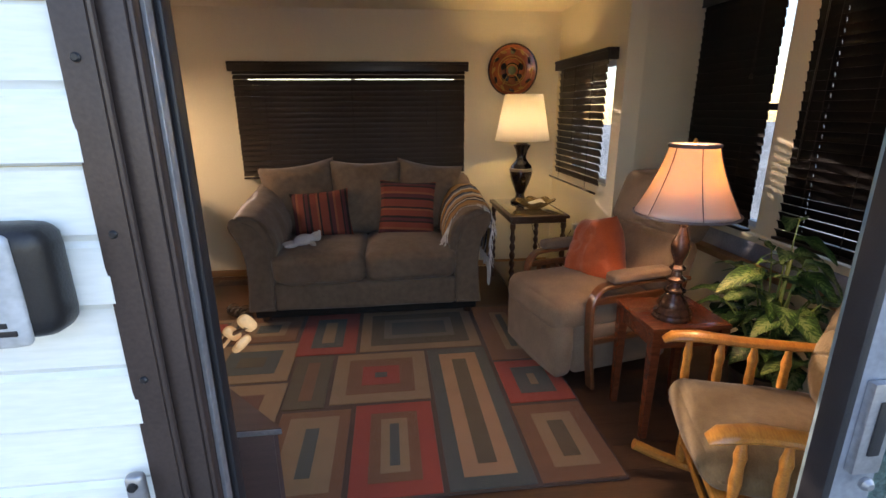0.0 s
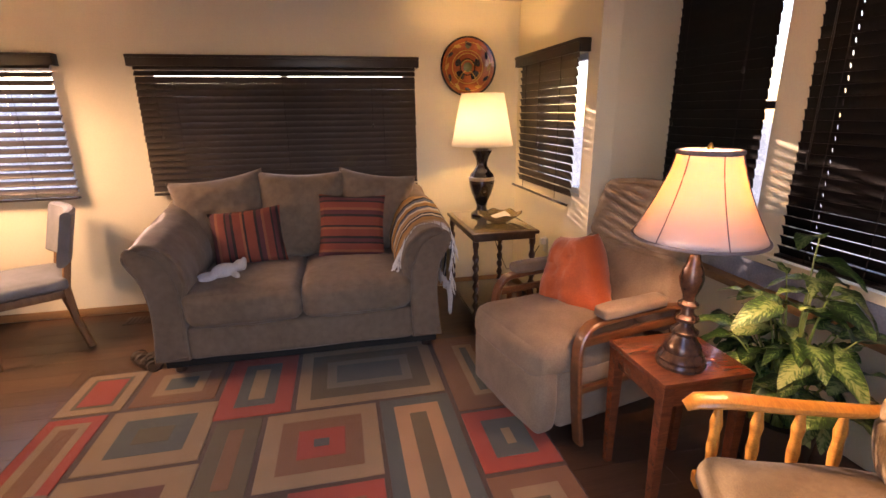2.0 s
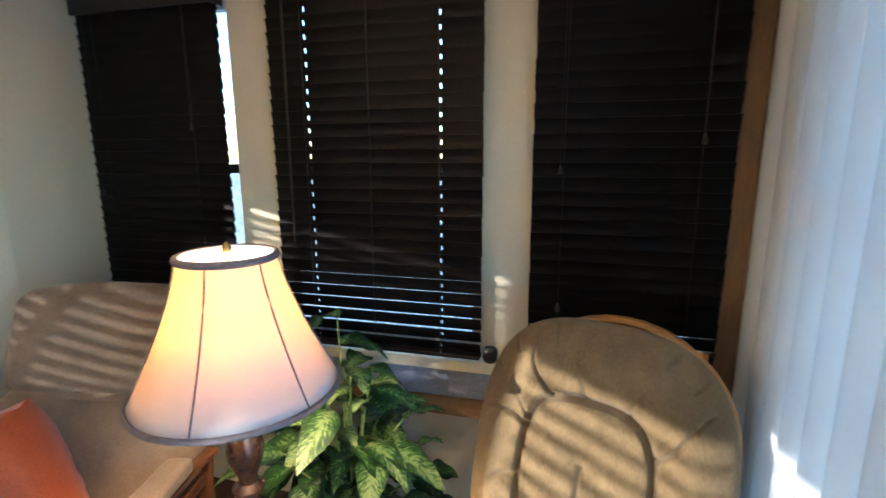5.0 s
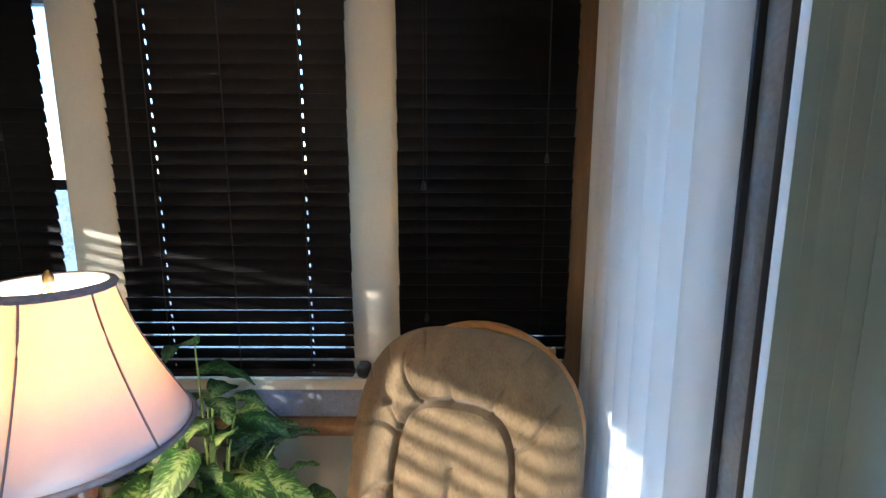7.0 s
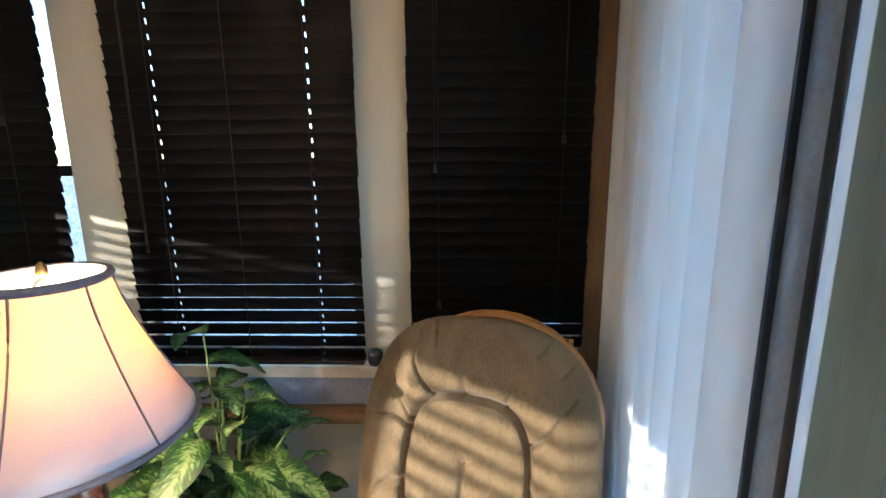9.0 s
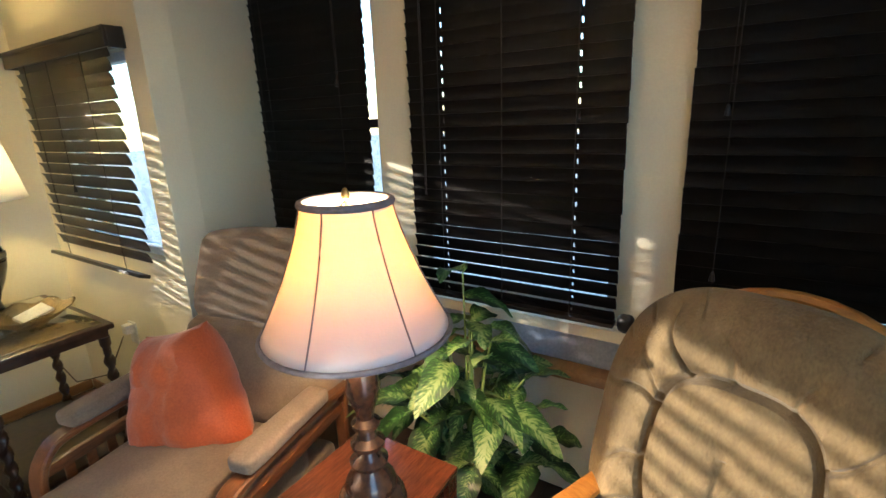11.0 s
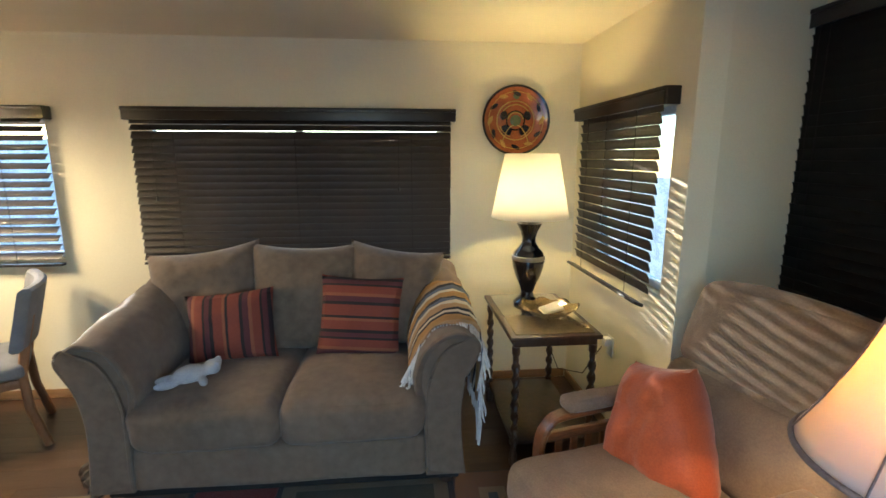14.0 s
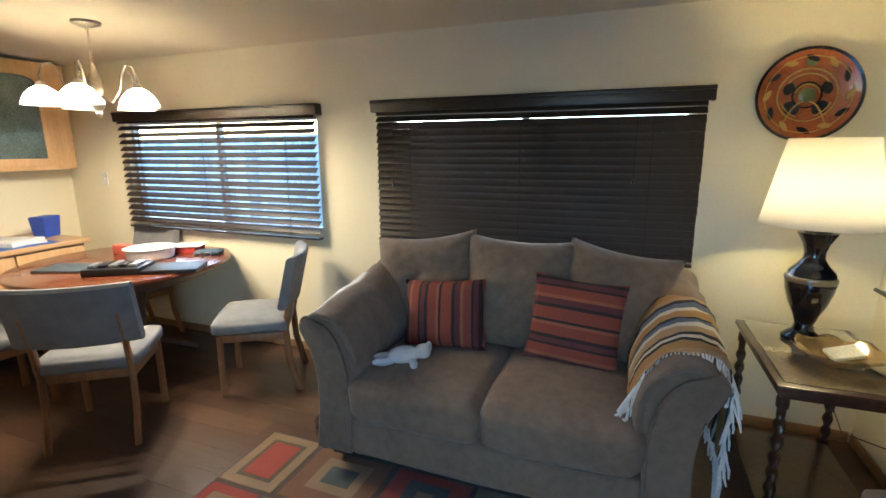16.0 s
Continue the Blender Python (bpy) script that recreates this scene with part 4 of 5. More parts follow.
for sx in (-1, 1):
    x = sx * 0.285
    ap = [(x * 1.03, -0.36, 0.595), (x * 1.03, -0.33, 0.615), (x, -0.24, 0.628), (x * 0.99, -0.10, 0.622), (x * 0.97, 0.06, 0.625), (x * 0.95, 0.20, 0.635)]
    ar = part("arm", tube(ap, 0.03, 12, radii=[0.022, 0.036, 0.038, 0.033, 0.030, 0.024], flat=0.5), HONEY, rock)
    for y in (-0.27, -0.16, -0.05, 0.06):
        part("spindle", lathe([(0.010, 0.36), (0.012, 0.40), (0.017, 0.47), (0.014, 0.52), (0.018, 0.55), (0.012, 0.585), (0.010, 0.615)], 12, (x, y, 0)), HONEY, ar)
    part("side_rail", box(x - 0.022, x + 0.022, -0.31, 0.24, 0.325, 0.368, 0.01), HONEY, ar)
    part("runner", tube([(x, -0.42 + 0.86 * k / 14, 0.026 + 0.09 * ((k - 7) / 7) ** 2) for k in range(15)], 0.024, 10, flat=0.9), HONEY, rock)
    for y in (-0.24, 0.2):
        part("leg", lathe([(0.014, 0.04), (0.020, 0.12), (0.016, 0.20), (0.021, 0.28), (0.018, 0.335)], 12, (x, y, 0)), HONEY, rock)
part("stretcher", tube([(-0.285, -0.24, 0.16), (0.285, -0.24, 0.16)], 0.012, 8), HONEY, rock)

# ---- throw blanket on the loveseat's arm ----
BLK, SAND, BLUE, CRM, GOLD = (0.02, 0.02, 0.03), (0.42, 0.27, 0.14), (0.10, 0.13, 0.20), (0.62, 0.56, 0.46), (0.40, 0.22, 0.07)
TB = [(0.07, CRM), (0.16, BLUE), (0.22, BLK), (0.30, SAND), (0.42, GOLD), (0.47, BLK), (0.52, CRM), (0.57, BLK), (0.70, SAND), (0.76, CRM), (0.83, BLUE), (0.88, BLK), (1.0, GOLD)]
THROW = stripes("woven_throw_cloth", TB, "Y", 0.40)
FRINGE = mat("throw_fringe_yarn", (0.70, 0.69, 0.68), 0.9, bump=0.2)
throw = thing("throw_blanket", "striped woven throw with white fringe over the arm", "blanket", pose(-0.085, 3.10, 0))


def over_arm(t, s):
    """A point of the throw: t 0..1 front to back, s 0..1 from the seat over the arm and down its outer side."""
    rise = 0.135 * t
    line = [(0.552, 0.55), (0.555, 0.61), (0.572, 0.665), (0.602, 0.724), (0.654, 0.780), (0.716, 0.812), (0.784, 0.820), (0.838, 0.804), (0.868, 0.768), (0.876, 0.72), (0.874, 0.62), (0.868, 0.52), (0.862, 0.44)]
    q = s * (len(line) - 1)
    k = min(int(q), len(line) - 2)
    u = q - k
    x = line[k][0] * (1 - u) + line[k + 1][0] * u
    z = line[k][1] * (1 - u) + line[k + 1][1] * u
    return x, z + 0.97 * rise * max(0.0, (z - 0.45) / 0.34)


def throw_front(s):
    return 3.150 + 0.055 * math.sin(math.pi * min(1, s * 1.25)) + 0.012 * math.sin(s * 23)


bm = bmesh.new()
grid = []
for i in range(37):
    row = []
    for k in range(61):
        s = k / 60
        y = throw_front(s) - 3.10 + i / 36 * (0.50 - 0.10 * s + 0.02 * math.sin(s * 9))
        t = (y - 0.05) / 0.87
        x, z = over_arm(t, s)
        fold = 0.007 * math.sin(i * 0.75 + 5 * noise.noise(Vector((s * 3, i * 0.05, 1)))) * (0.35 + s)
        w = 0.007 * noise.noise(Vector((t * 9, s * 7, 3))) + max(-0.002, fold * 0.6)
        row.append(bm.verts.new((x + w, y, z + w)))
    grid.append(row)
for i in range(36):
    for k in range(60):
        bm.faces.new((grid[i][k], grid[i + 1][k], grid[i + 1][k + 1], grid[i][k + 1]))
cloth = part("cloth", bm, THROW, throw)
cloth.modifiers.new("weave", "SOLIDIFY").thickness = 0.006
rng = random.Random(5)
for k in range(58):
    s = 0.01 + 0.98 * k / 57
    x, z = over_arm(0.02, s)
    low = s < 0.18
    n = rng.uniform(0.075, 0.12) * (0.8 if low else 1.0)
    dx = 0.028 * rng.uniform(-1, 1) - (0.03 if s < 0.3 else 0.0)
    y0 = throw_front(s) - 3.10
    out = -0.024 if low else -0.016
    pts = [(x, y0 + 0.004, z), (x + dx * 0.3, y0 + out * 0.7, z - n * 0.3), (x + dx * 0.8 + 0.006 * rng.uniform(-1, 1), y0 - 0.035 + 0.01 * rng.random(), z - n * 0.68), (x + dx, y0 - 0.040 + 0.018 * rng.random(), z - n)]
    if low:
        pts = [(px_, py_, max(pz_, 0.548 + 0.008 * rng.random())) for px_, py_, pz_ in pts]
    part("tassel", tube(pts, 0.0042, 5, radii=[0.003, 0.0052, 0.005, 0.0028]), FRINGE, throw)
for k in range(30):
    u = (k + 0.3) / 30
    x, z = over_arm(0.0, 1.0)
    y = throw_front(1.0) - 3.10 + 0.40 * u
    n = rng.uniform(0.12, 0.22) if k < 9 else rng.uniform(0.07, 0.12)
    part("tassel", tube([(x, y, z + 0.006), (x + 0.008, y + rng.uniform(-0.01, 0.01), z - n * 0.5), (x + 0.004, y + rng.uniform(-0.02, 0.02), z - n)], 0.0042, 5, radii=[0.003, 0.005, 0.003]), FRINGE, throw)

# ---- plush toy (one plain mesh) ----
toy = bmesh.new()
for at, r in (((0, 0, 0.035), (0.062, 0.038, 0.034)), ((0.075, 0.01, 0.04), (0.032, 0.03, 0.03)), ((0.10, 0.02, 0.055), (0.014, 0.008, 0.022)), ((0.085, -0.02, 0.055), (0.014, 0.008, 0.02)), ((-0.08, -0.02, 0.02), (0.045, 0.016, 0.016)), ((-0.075, 0.03, 0.02), (0.045, 0.016, 0.016)), ((0.035, -0.05, 0.018), (0.016, 0.038, 0.015)), ((0.03, 0.05, 0.018), (0.016, 0.034, 0.015))):
    bmesh.ops.create_uvsphere(toy, u_segments=14, v_segments=10, radius=1, matrix=Matrix.Translation(at) @ Matrix.Diagonal((*r, 1)))
toy_ob = solid("plush_toy", toy, mat("white_plush", (0.60, 0.58, 0.56), 0.95, dark=(0.40, 0.40, 0.46), scale=14, detail=300, bump=0.8), "small worn white plush toy on the seat cushion", "toy", pose(-0.51, 3.30, 0.537, 0, 0, 28) @ Matrix.Diagonal((1.2, 1.2, 1.25, 1)))
fuse = toy_ob.modifiers.new("one_skin", "REMESH")
fuse.mode, fuse.voxel_size, fuse.use_smooth_shade = "VOXEL", 0.006, True

# ---- plate on the wall ----
PL = {n: mat(n, c, 0.22, coat=0.6, scale=18, bump=0.1) for n, c in (("plate_rust_glaze", (0.30, 0.085, 0.025)), ("plate_black_glaze", (0.02, 0.014, 0.012)), ("plate_gold_glaze", (0.45, 0.27, 0.06)), ("plate_green_glaze", (0.12, 0.14, 0.05)))}
plate = thing("wall_plate", "glazed rust and black ornamental plate hung on the wall", "plate", pose(1.18, 4.288, 1.762, 90, 0, 0))
part("dish", lathe([(0.0, 0.018), (0.11, 0.018), (0.135, 0.022), (0.20, 0.040), (0.213, 0.044), (0.214, 0.040), (0.20, 0.033), (0.12, 0.004), (0.0, 0.002)], 56), PL["plate_rust_glaze"], plate)
part("rim", lathe([(0.203, 0.0415), (0.214, 0.046), (0.217, 0.043), (0.214, 0.036)], 56), PL["plate_black_glaze"], plate)
for r, w, key in ((0.175, 0.003, "plate_gold_glaze"), (0.120, 0.004, "plate_gold_glaze"), (0.058, 0.004, "plate_black_glaze")):
    zz = 0.0195 if r < 0.13 else 0.0325
    part("band", tube([(r * math.cos(a), r * math.sin(a), zz) for a in (2 * math.pi * k / 40 for k in range(41))], w, 6, close=False), PL[key], plate)


def petal(l, w, zz, dz):
    bm = bmesh.new()
    lo = [bm.verts.new((l * (k / 12 - 0.5), w / 2 * math.sin(math.pi * k / 12) ** 0.6, zz)) for k in range(13)]
    hi = [bm.verts.new((l * (k / 12 - 0.5), -w / 2 * math.sin(math.pi * k / 12) ** 0.6, zz)) for k in range(13)]
    for k in range(12):
        bm.faces.new((lo[k], lo[k + 1], hi[k + 1], hi[k]))
    bmesh.ops.remove_doubles(bm, verts=bm.verts, dist=1e-6)
    geo = bmesh.ops.extrude_face_region(bm, geom=bm.faces[:])
    bmesh.ops.translate(bm, verts=[v for v in geo["geom"] if isinstance(v, bmesh.types.BMVert)], vec=(0, 0, dz))
    return bm


for a, l, w in ((22, 0.060, 0.044), (158, 0.060, 0.044), (226, 0.074, 0.060), (314, 0.074, 0.060)):
    part("petal", petal(l, w, 0.0175, 0.003), PL["plate_black_glaze"], plate, m=pose(0.082 * math.cos(radians(a)), 0.082 * math.sin(radians(a)), 0, 0, 0, a + 90))
for r, a0, a1, w in ((0.050, 10, 170, 0.0045), (0.098, 35, 145, 0.004), (0.104, 200, 250, 0.0035), (0.104, 290, 340, 0.0035)):
    part("scroll", tube([(r * math.cos(radians(a0 + (a1 - a0) * k / 16)), r * math.sin(radians(a0 + (a1 - a0) * k / 16)), 0.0205) for k in range(17)], w, 6), PL["plate_gold_glaze"], plate)
for sx in (-1, 1):
    part("scroll", tube([(sx * (0.012 + 0.075 * k / 10), -0.03 - 0.11 * (k / 10) ** 2, 0.0205 + 0.010 * max(0, k - 6) / 4) for k in range(11)], 0.004, 6), PL["plate_gold_glaze"], plate)
part("rosette", lathe([(0.0, 0.034), (0.012, 0.033), (0.022, 0.030), (0.022, 0.027)], 8, (0, 0.150, 0.0)), PL["plate_green_glaze"], plate)
for k in range(12):
    a = 30 * k
    p_ = pose(0.165 * math.cos(radians(a)), 0.165 * math.sin(radians(a)), 0.0125, 0, 0, a + 62)
    part("leaf_stroke", petal(0.062, 0.024, 0.0185, 0.004), PL["plate_black_glaze" if k % 2 else "plate_gold_glaze"], plate, m=p_)
part("rosette", lathe([(0.0, 0.026), (0.022, 0.025), (0.036, 0.020), (0.036, 0.018)], 10), PL["plate_green_glaze"], plate)

# ---- bowl with papers on the end table ----
bowl = thing("glass_bowl", "amber ruffled glass bowl on the end table", "bowl", pose(1.215, 3.56, 0.6978))
bmb = bmesh.new()
prof = [(0.0, 0.003), (0.045, 0.003), (0.055, 0.006), (0.10, 0.032), (0.145, 0.06), (0.158, 0.066)]
rings = []
for i, (r, z) in enumerate(prof):
    rings.append([bmb.verts.new((r * (1 + 0.05 * (i / 5) ** 2 * math.cos(8 * a)) * math.cos(a), 0.85 * r * (1 + 0.05 * (i / 5) ** 2 * math.cos(8 * a)) * math.sin(a), z + 0.008 * (i / 5) ** 3 * math.cos(8 * a))) for a in (2 * math.pi * k / 64 for k in range(64))])
for a_, b_ in zip(rings, rings[1:]):
    for k in range(64):
        bmb.faces.new((a_[k], a_[(k + 1) % 64], b_[(k + 1) % 64], b_[k]))
bmesh.ops.remove_doubles(bmb, verts=bmb.verts, dist=1e-5)
gb = part("bowl", bmb, mat("amber_glass", (0.75, 0.55, 0.25), 0.08, transmission=0.75, coat=0.6, bump=0.1), bowl)
gb.modifiers.new("glass", "SOLIDIFY").thickness = 0.004
solid("folded_paper", loft([[(-0.06, -0.03, 0), (0.06, -0.035, 0.006), (0.065, 0.03, 0.02), (-0.055, 0.035, 0.01)], [(-0.06, -0.03, 0.012), (0.06, -0.035, 0.016), (0.065, 0.03, 0.032), (-0.055, 0.035, 0.022)]]), mat("white_paper", (0.78, 0.77, 0.72), 0.8), "white folded papers lying in the bowl", "papers", pose(1.24, 3.60, 0.722, 4, -6, 20))

# ---- sandals, floor vent, outlet, switch, lamp cord ----
SANDAL = mat("dark_sandal_leather", (0.035, 0.022, 0.017), 0.6)


def sandal(m):
    th = thing("sandal", "dark brown strapped sandal on the floor beside the loveseat", "sandal", m, group="pair of sandals")
    pts = [(0.045 * math.cos(a) * (1 + 0.15 * math.sin(a)), 0.125 * math.sin(a)) for a in (2 * math.pi * k / 24 for k in range(24))]
    part("sole", loft([[(x, y, z) for x, y in pts] for z in (0.001, 0.022)]), SANDAL, th)
    for y in (0.05, -0.01, -0.075):
        part("strap", tube([(0.045 * math.cos(a), y, 0.02 + 0.042 * math.sin(a)) for a in (math.pi * k / 10 for k in range(11))], 0.013, 6, flat=0.3), SANDAL, th)
    return th


sd = sandal(pose(-0.99, 3.37, 0, 0, 0, 20))
copy_thing(sd, pose(-1.07, 3.42, 0, 0, 0, 40))
vent = thing("floor_vent", "dark metal floor register by the wall", "vent", pose(-1.27, 4.10, 0.0))
part("frame", box(-0.15, 0.15, -0.07, 0.07, 0.0005, 0.006, 0.002), BROWN_METAL, vent)
for k in range(9):
    part("louvre", box(-0.13 + 0.029 * k, -0.118 + 0.029 * k, -0.055, 0.055, 0.006, 0.010, 0.001), BROWN_METAL, vent)
sw = thing("light_switch", "cream light switch on the dining wall", "switch", pose(-3.85, 4.289, 1.28))
part("plate", box(-0.035, 0.035, -0.007, 0, -0.057, 0.057, 0.003), WHITE_PLASTIC, sw)
part("toggle", box(-0.006, 0.006, -0.016, -0.007, -0.010, 0.012, 0.002), WHITE_PLASTIC, sw)
ol = thing("wall_outlet", "white wall outlet with a plugged adapter", "outlet", pose(1.599, 3.62, 0.50, 0, 0, -90))
part("plate", box(-0.035, 0.035, -0.007, 0, -0.057, 0.057, 0.003), WHITE_PLASTIC, ol)
part("adapter", box(-0.022, 0.022, -0.045, -0.007, 0.005, 0.05, 0.005), WHITE_PLASTIC, ol)
cord = solid("lamp_cord", tube([(1.20, 3.90, 0.7), (1.30, 4.05, 0.66), (1.36, 4.03, 0.40), (1.42, 3.95, 0.22), (1.50, 3.75, 0.28), (1.555, 3.64, 0.49)], 0.003, 6), mat("brown_cord", (0.10, 0.06, 0.03), 0.6), "brown lamp cord looping down to the outlet", "cord")

# ---- potted plant by the bay ----
def leaf_material():
    m = mat("variegated_leaf", (0.06, 0.15, 0.03), 0.45, bump=0.12, coat=0.1)
    nt, L = m.node_tree, m.node_tree.links
    bs = nt.nodes["Principled BSDF"]
    tc = nt.nodes.new("ShaderNodeTexCoord")
    sp = nt.nodes.new("ShaderNodeSeparateXYZ")
    L.new(tc.outputs["Object"], sp.inputs[0])
    def calc(op, *values):
        n = nt.nodes.new("ShaderNodeMath")
        n.operation = op
        for k, v in enumerate(values):
            if isinstance(v, (int, float)):
                n.inputs[k].default_value = v
            else:
                L.new(v, n.inputs[k])
        return n.outputs[0]

    side = calc("ABSOLUTE", sp.outputs[1])
    along = calc("MULTIPLY_ADD", side, -0.9, sp.outputs[0])       # veins run forward from the midrib
    cb = nt.nodes.new("ShaderNodeCombineXYZ")
    L.new(calc("MULTIPLY", along, 165.0), cb.inputs[0])
    L.new(calc("MULTIPLY", sp.outputs[1], 75.0), cb.inputs[1])
    oi = nt.nodes.new("ShaderNodeObjectInfo")
    L.new(calc("MULTIPLY", oi.outputs["Random"], 40.0), cb.inputs[2])
    wv = nt.nodes.new("ShaderNodeTexNoise")
    wv.inputs["Scale"].default_value, wv.inputs["Detail"].default_value = 1.0, 3
    L.new(cb.outputs[0], wv.inputs["Vector"])
    centre = calc("MULTIPLY_ADD", side, -7.0, 0.17)
    own = calc("MULTIPLY_ADD", oi.outputs["Random"], 0.22, -0.11)
    total = calc("ADD", calc("ADD", centre, wv.outputs[0]), own)
    cr = nt.nodes.new("ShaderNodeValToRGB")
    e = cr.color_ramp.elements
    e[0].position, e[0].color = 0.42, (0.012, 0.045, 0.012, 1)
    e[1].position, e[1].color = 0.72, (0.27, 0.36, 0.14, 1)
    x = e.new(0.54)
    x.color = (0.040, 0.120, 0.025, 1)
    x = e.new(0.62)
    x.color = (0.13, 0.23, 0.06, 1)
    L.new(total, cr.inputs[0])
    L.new(cr.outputs[0], bs.inputs["Base Color"])
    return m


LEAFM = leaf_material()


def leaf_mesh(length, width, droop, fold):
    bm = bmesh.new()
    rows = []
    for i in range(13):
        t = i / 12
        half = width / 2 * (math.sin(math.pi * t ** 0.8) ** 0.75 if 0 < t < 1 else 0.02)
        row = []
        for k in (-1, -0.5, 0, 0.5, 1):
            y = half * k
            row.append(bm.verts.new((length * t * (1 - 0.10 * droop * t), y, -droop * length * t * t * 0.55 + fold * abs(y) + 0.006 * math.sin(t * 14 + k * 2) * abs(k))))
        rows.append(row)
    for a, b in zip(rows, rows[1:]):
        for k in range(4):
            bm.faces.new((a[k], a[k + 1], b[k + 1], b[k]))
    return finish(bm, "leaf", LEAFM)


LEAVES = [leaf_mesh(0.155, 0.090, 0.8, 0.20), leaf_mesh(0.18, 0.105, 1.0, 0.14), leaf_mesh(0.125, 0.07, 0.6, 0.28), leaf_mesh(0.19, 0.10, 1.25, 0.18)]
plant = thing("potted_plant", "variegated leafy plant in a dark pot below the bay window", "plant", pose(1.86, 1.88, 0))
part("pot", lathe([(0.0, 0.0), (0.10, 0.0), (0.115, 0.02), (0.135, 0.20), (0.142, 0.21), (0.142, 0.235), (0.13, 0.235), (0.125, 0.21), (0.0, 0.20)], 32), DEEP, plant)
rng = random.Random(42)
for k in range(26):
    a = 2 * math.pi * (k * 0.618)
    ca, sa = math.cos(a), math.sin(a)
    far = 0.25 + 0.75 * ((k * 7) % 22) / 22
    rx_, ry_ = (0.17 if ca > 0 else 0.20) * far * ca, 0.32 * far * sa
    hgt = 0.93 - 0.42 * far + rng.uniform(-0.14, 0.05)
    if k == 5:
        rx_, ry_, hgt = 0.10, 0.07, 0.95
    pts = [(0.05 * ca, 0.05 * sa, 0.20), (rx_ * 0.3, ry_ * 0.3, 0.20 + (hgt - 0.2) * 0.6), (rx_, ry_, hgt)]
    P = []
    for i in range(9):
        t = i / 8
        P.append(tuple((1 - t) ** 2 * pts[0][q] + 2 * t * (1 - t) * pts[1][q] + t * t * pts[2][q] for q in range(3)))
    st_ = part("stem", tube(P, 0.005, 6, radii=[0.007 - 0.0005 * i for i in range(9)]), STEM, plant)
    for n in range(5):
        t = 0.4 + 0.6 * n / 4
        i = min(8, int(t * 8 + 0.5))
        lf = new("leaf", LEAVES[rng.randrange(4)])
        lf.parent = st_
        yaw = math.degrees(math.atan2(ry_, rx_)) + (rng.uniform(-25, 25) if n == 4 else (-1) ** n * rng.uniform(30, 95))
        s = rng.uniform(0.85, 1.12) if n > 1 else rng.uniform(0.65, 0.9)
        lf.matrix_basis = pose(*P[i], rng.uniform(-22, 22), rng.uniform(-35, 12), yaw) @ Matrix.Diagonal((s, s, s, 1))

# ---- small things on the bay sill ----
cam_box = thing("sill_gadget", "small rounded black gadget on the bay sill", "gadget", pose(2.178, 1.45, 0.7455) @ Matrix.Diagonal((0.8, 0.7, 0.7, 1)))
part("body", soft(0.05, 0.075, 0.085, 0.022, 0.004, 8, 0, 0, (0, 0, 0.0435)), BLACK_PLASTIC, cam_box)
part("foot", lathe([(0.0, 0.0), (0.018, 0.0), (0.018, 0.006), (0.0, 0.006)], 16), BLACK_PLASTIC, cam_box)

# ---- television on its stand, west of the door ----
# glossy back; the blue sky reflection is put into its base colour
TVB = mat("sky_tinted_tv_back", (0.05, 0.20, 0.44), 0.16, bump=0.04, coat=1.0)
STAND = mat("dark_stand_laminate", (0.085, 0.05, 0.045), 0.45, scale=5, stretch=(1, 8, 8), bump=0.05)
stand = thing("tv_stand", "dark brown laminate television stand by the door", "cabinet")
part("top", loft([[(-0.265, 1.335, z), (-0.62, 1.72, z), (-1.60, 1.78, z), (-1.60, 1.335, z)] for z in (0.478, 0.500)]), STAND, stand, smooth=False)
part("edge_band", box(-1.60, -0.265, 1.331, 1.3345, 0.480, 0.498, 0.001), GREY_METAL, stand)
for a, b in ((-1.59, -1.57),):
    part("side_panel", box(a, b, 1.345, 1.77, 0.0, 0.477, 0.002), STAND, stand)
part("back_panel", box(-1.57, -0.295, 1.345, 1.357, 0.02, 0.477, 0.001), STAND, stand)
part("side_panel", loft([[(-0.285, 1.36, z), (-0.635, 1.74, z), (-0.65, 1.725, z), (-0.30, 1.345, z)] for z in (0.0, 0.477)]), STAND, stand, smooth=False)
tv = thing("television", "flat television seen from its back, sky reflection coloured in blue", "television")
part("bezel", box(-1.50, -0.57, 1.492, 1.515, 0.585, 1.225, 0.006), BLACK_PLASTIC, tv)
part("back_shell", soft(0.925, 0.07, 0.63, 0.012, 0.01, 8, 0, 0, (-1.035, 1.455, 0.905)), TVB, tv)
part("screen", box(-1.48, -0.59, 1.5155, 1.518, 0.605, 1.205), mat("dark_screen", (0.008, 0.008, 0.01), 0.08, bump=0), tv)
jk = part("jack_panel", box(-0.75, -0.63, 1.404, 1.424, 0.66, 0.80, 0.003), BLACK_PLASTIC, tv)
for k in range(6):
    part("jack", lathe([(0.0, 0.0), (0.006, 0.0), (0.006, 0.008), (0.0, 0.008)], 10), (BRASS, GREY_METAL, ORANGE)[k % 3], jk, m=pose(-0.72 + 0.045 * (k % 3), 1.4035, 0.69 + 0.06 * (k // 3), 90, 0, 0))
part("foot", box(-1.20, -0.87, 1.40, 1.60, 0.501, 0.516, 0.004), BLACK_PLASTIC, tv)
part("neck", box(-1.08, -0.99, 1.47, 1.51, 0.514, 0.60, 0.004), BLACK_PLASTIC, tv)

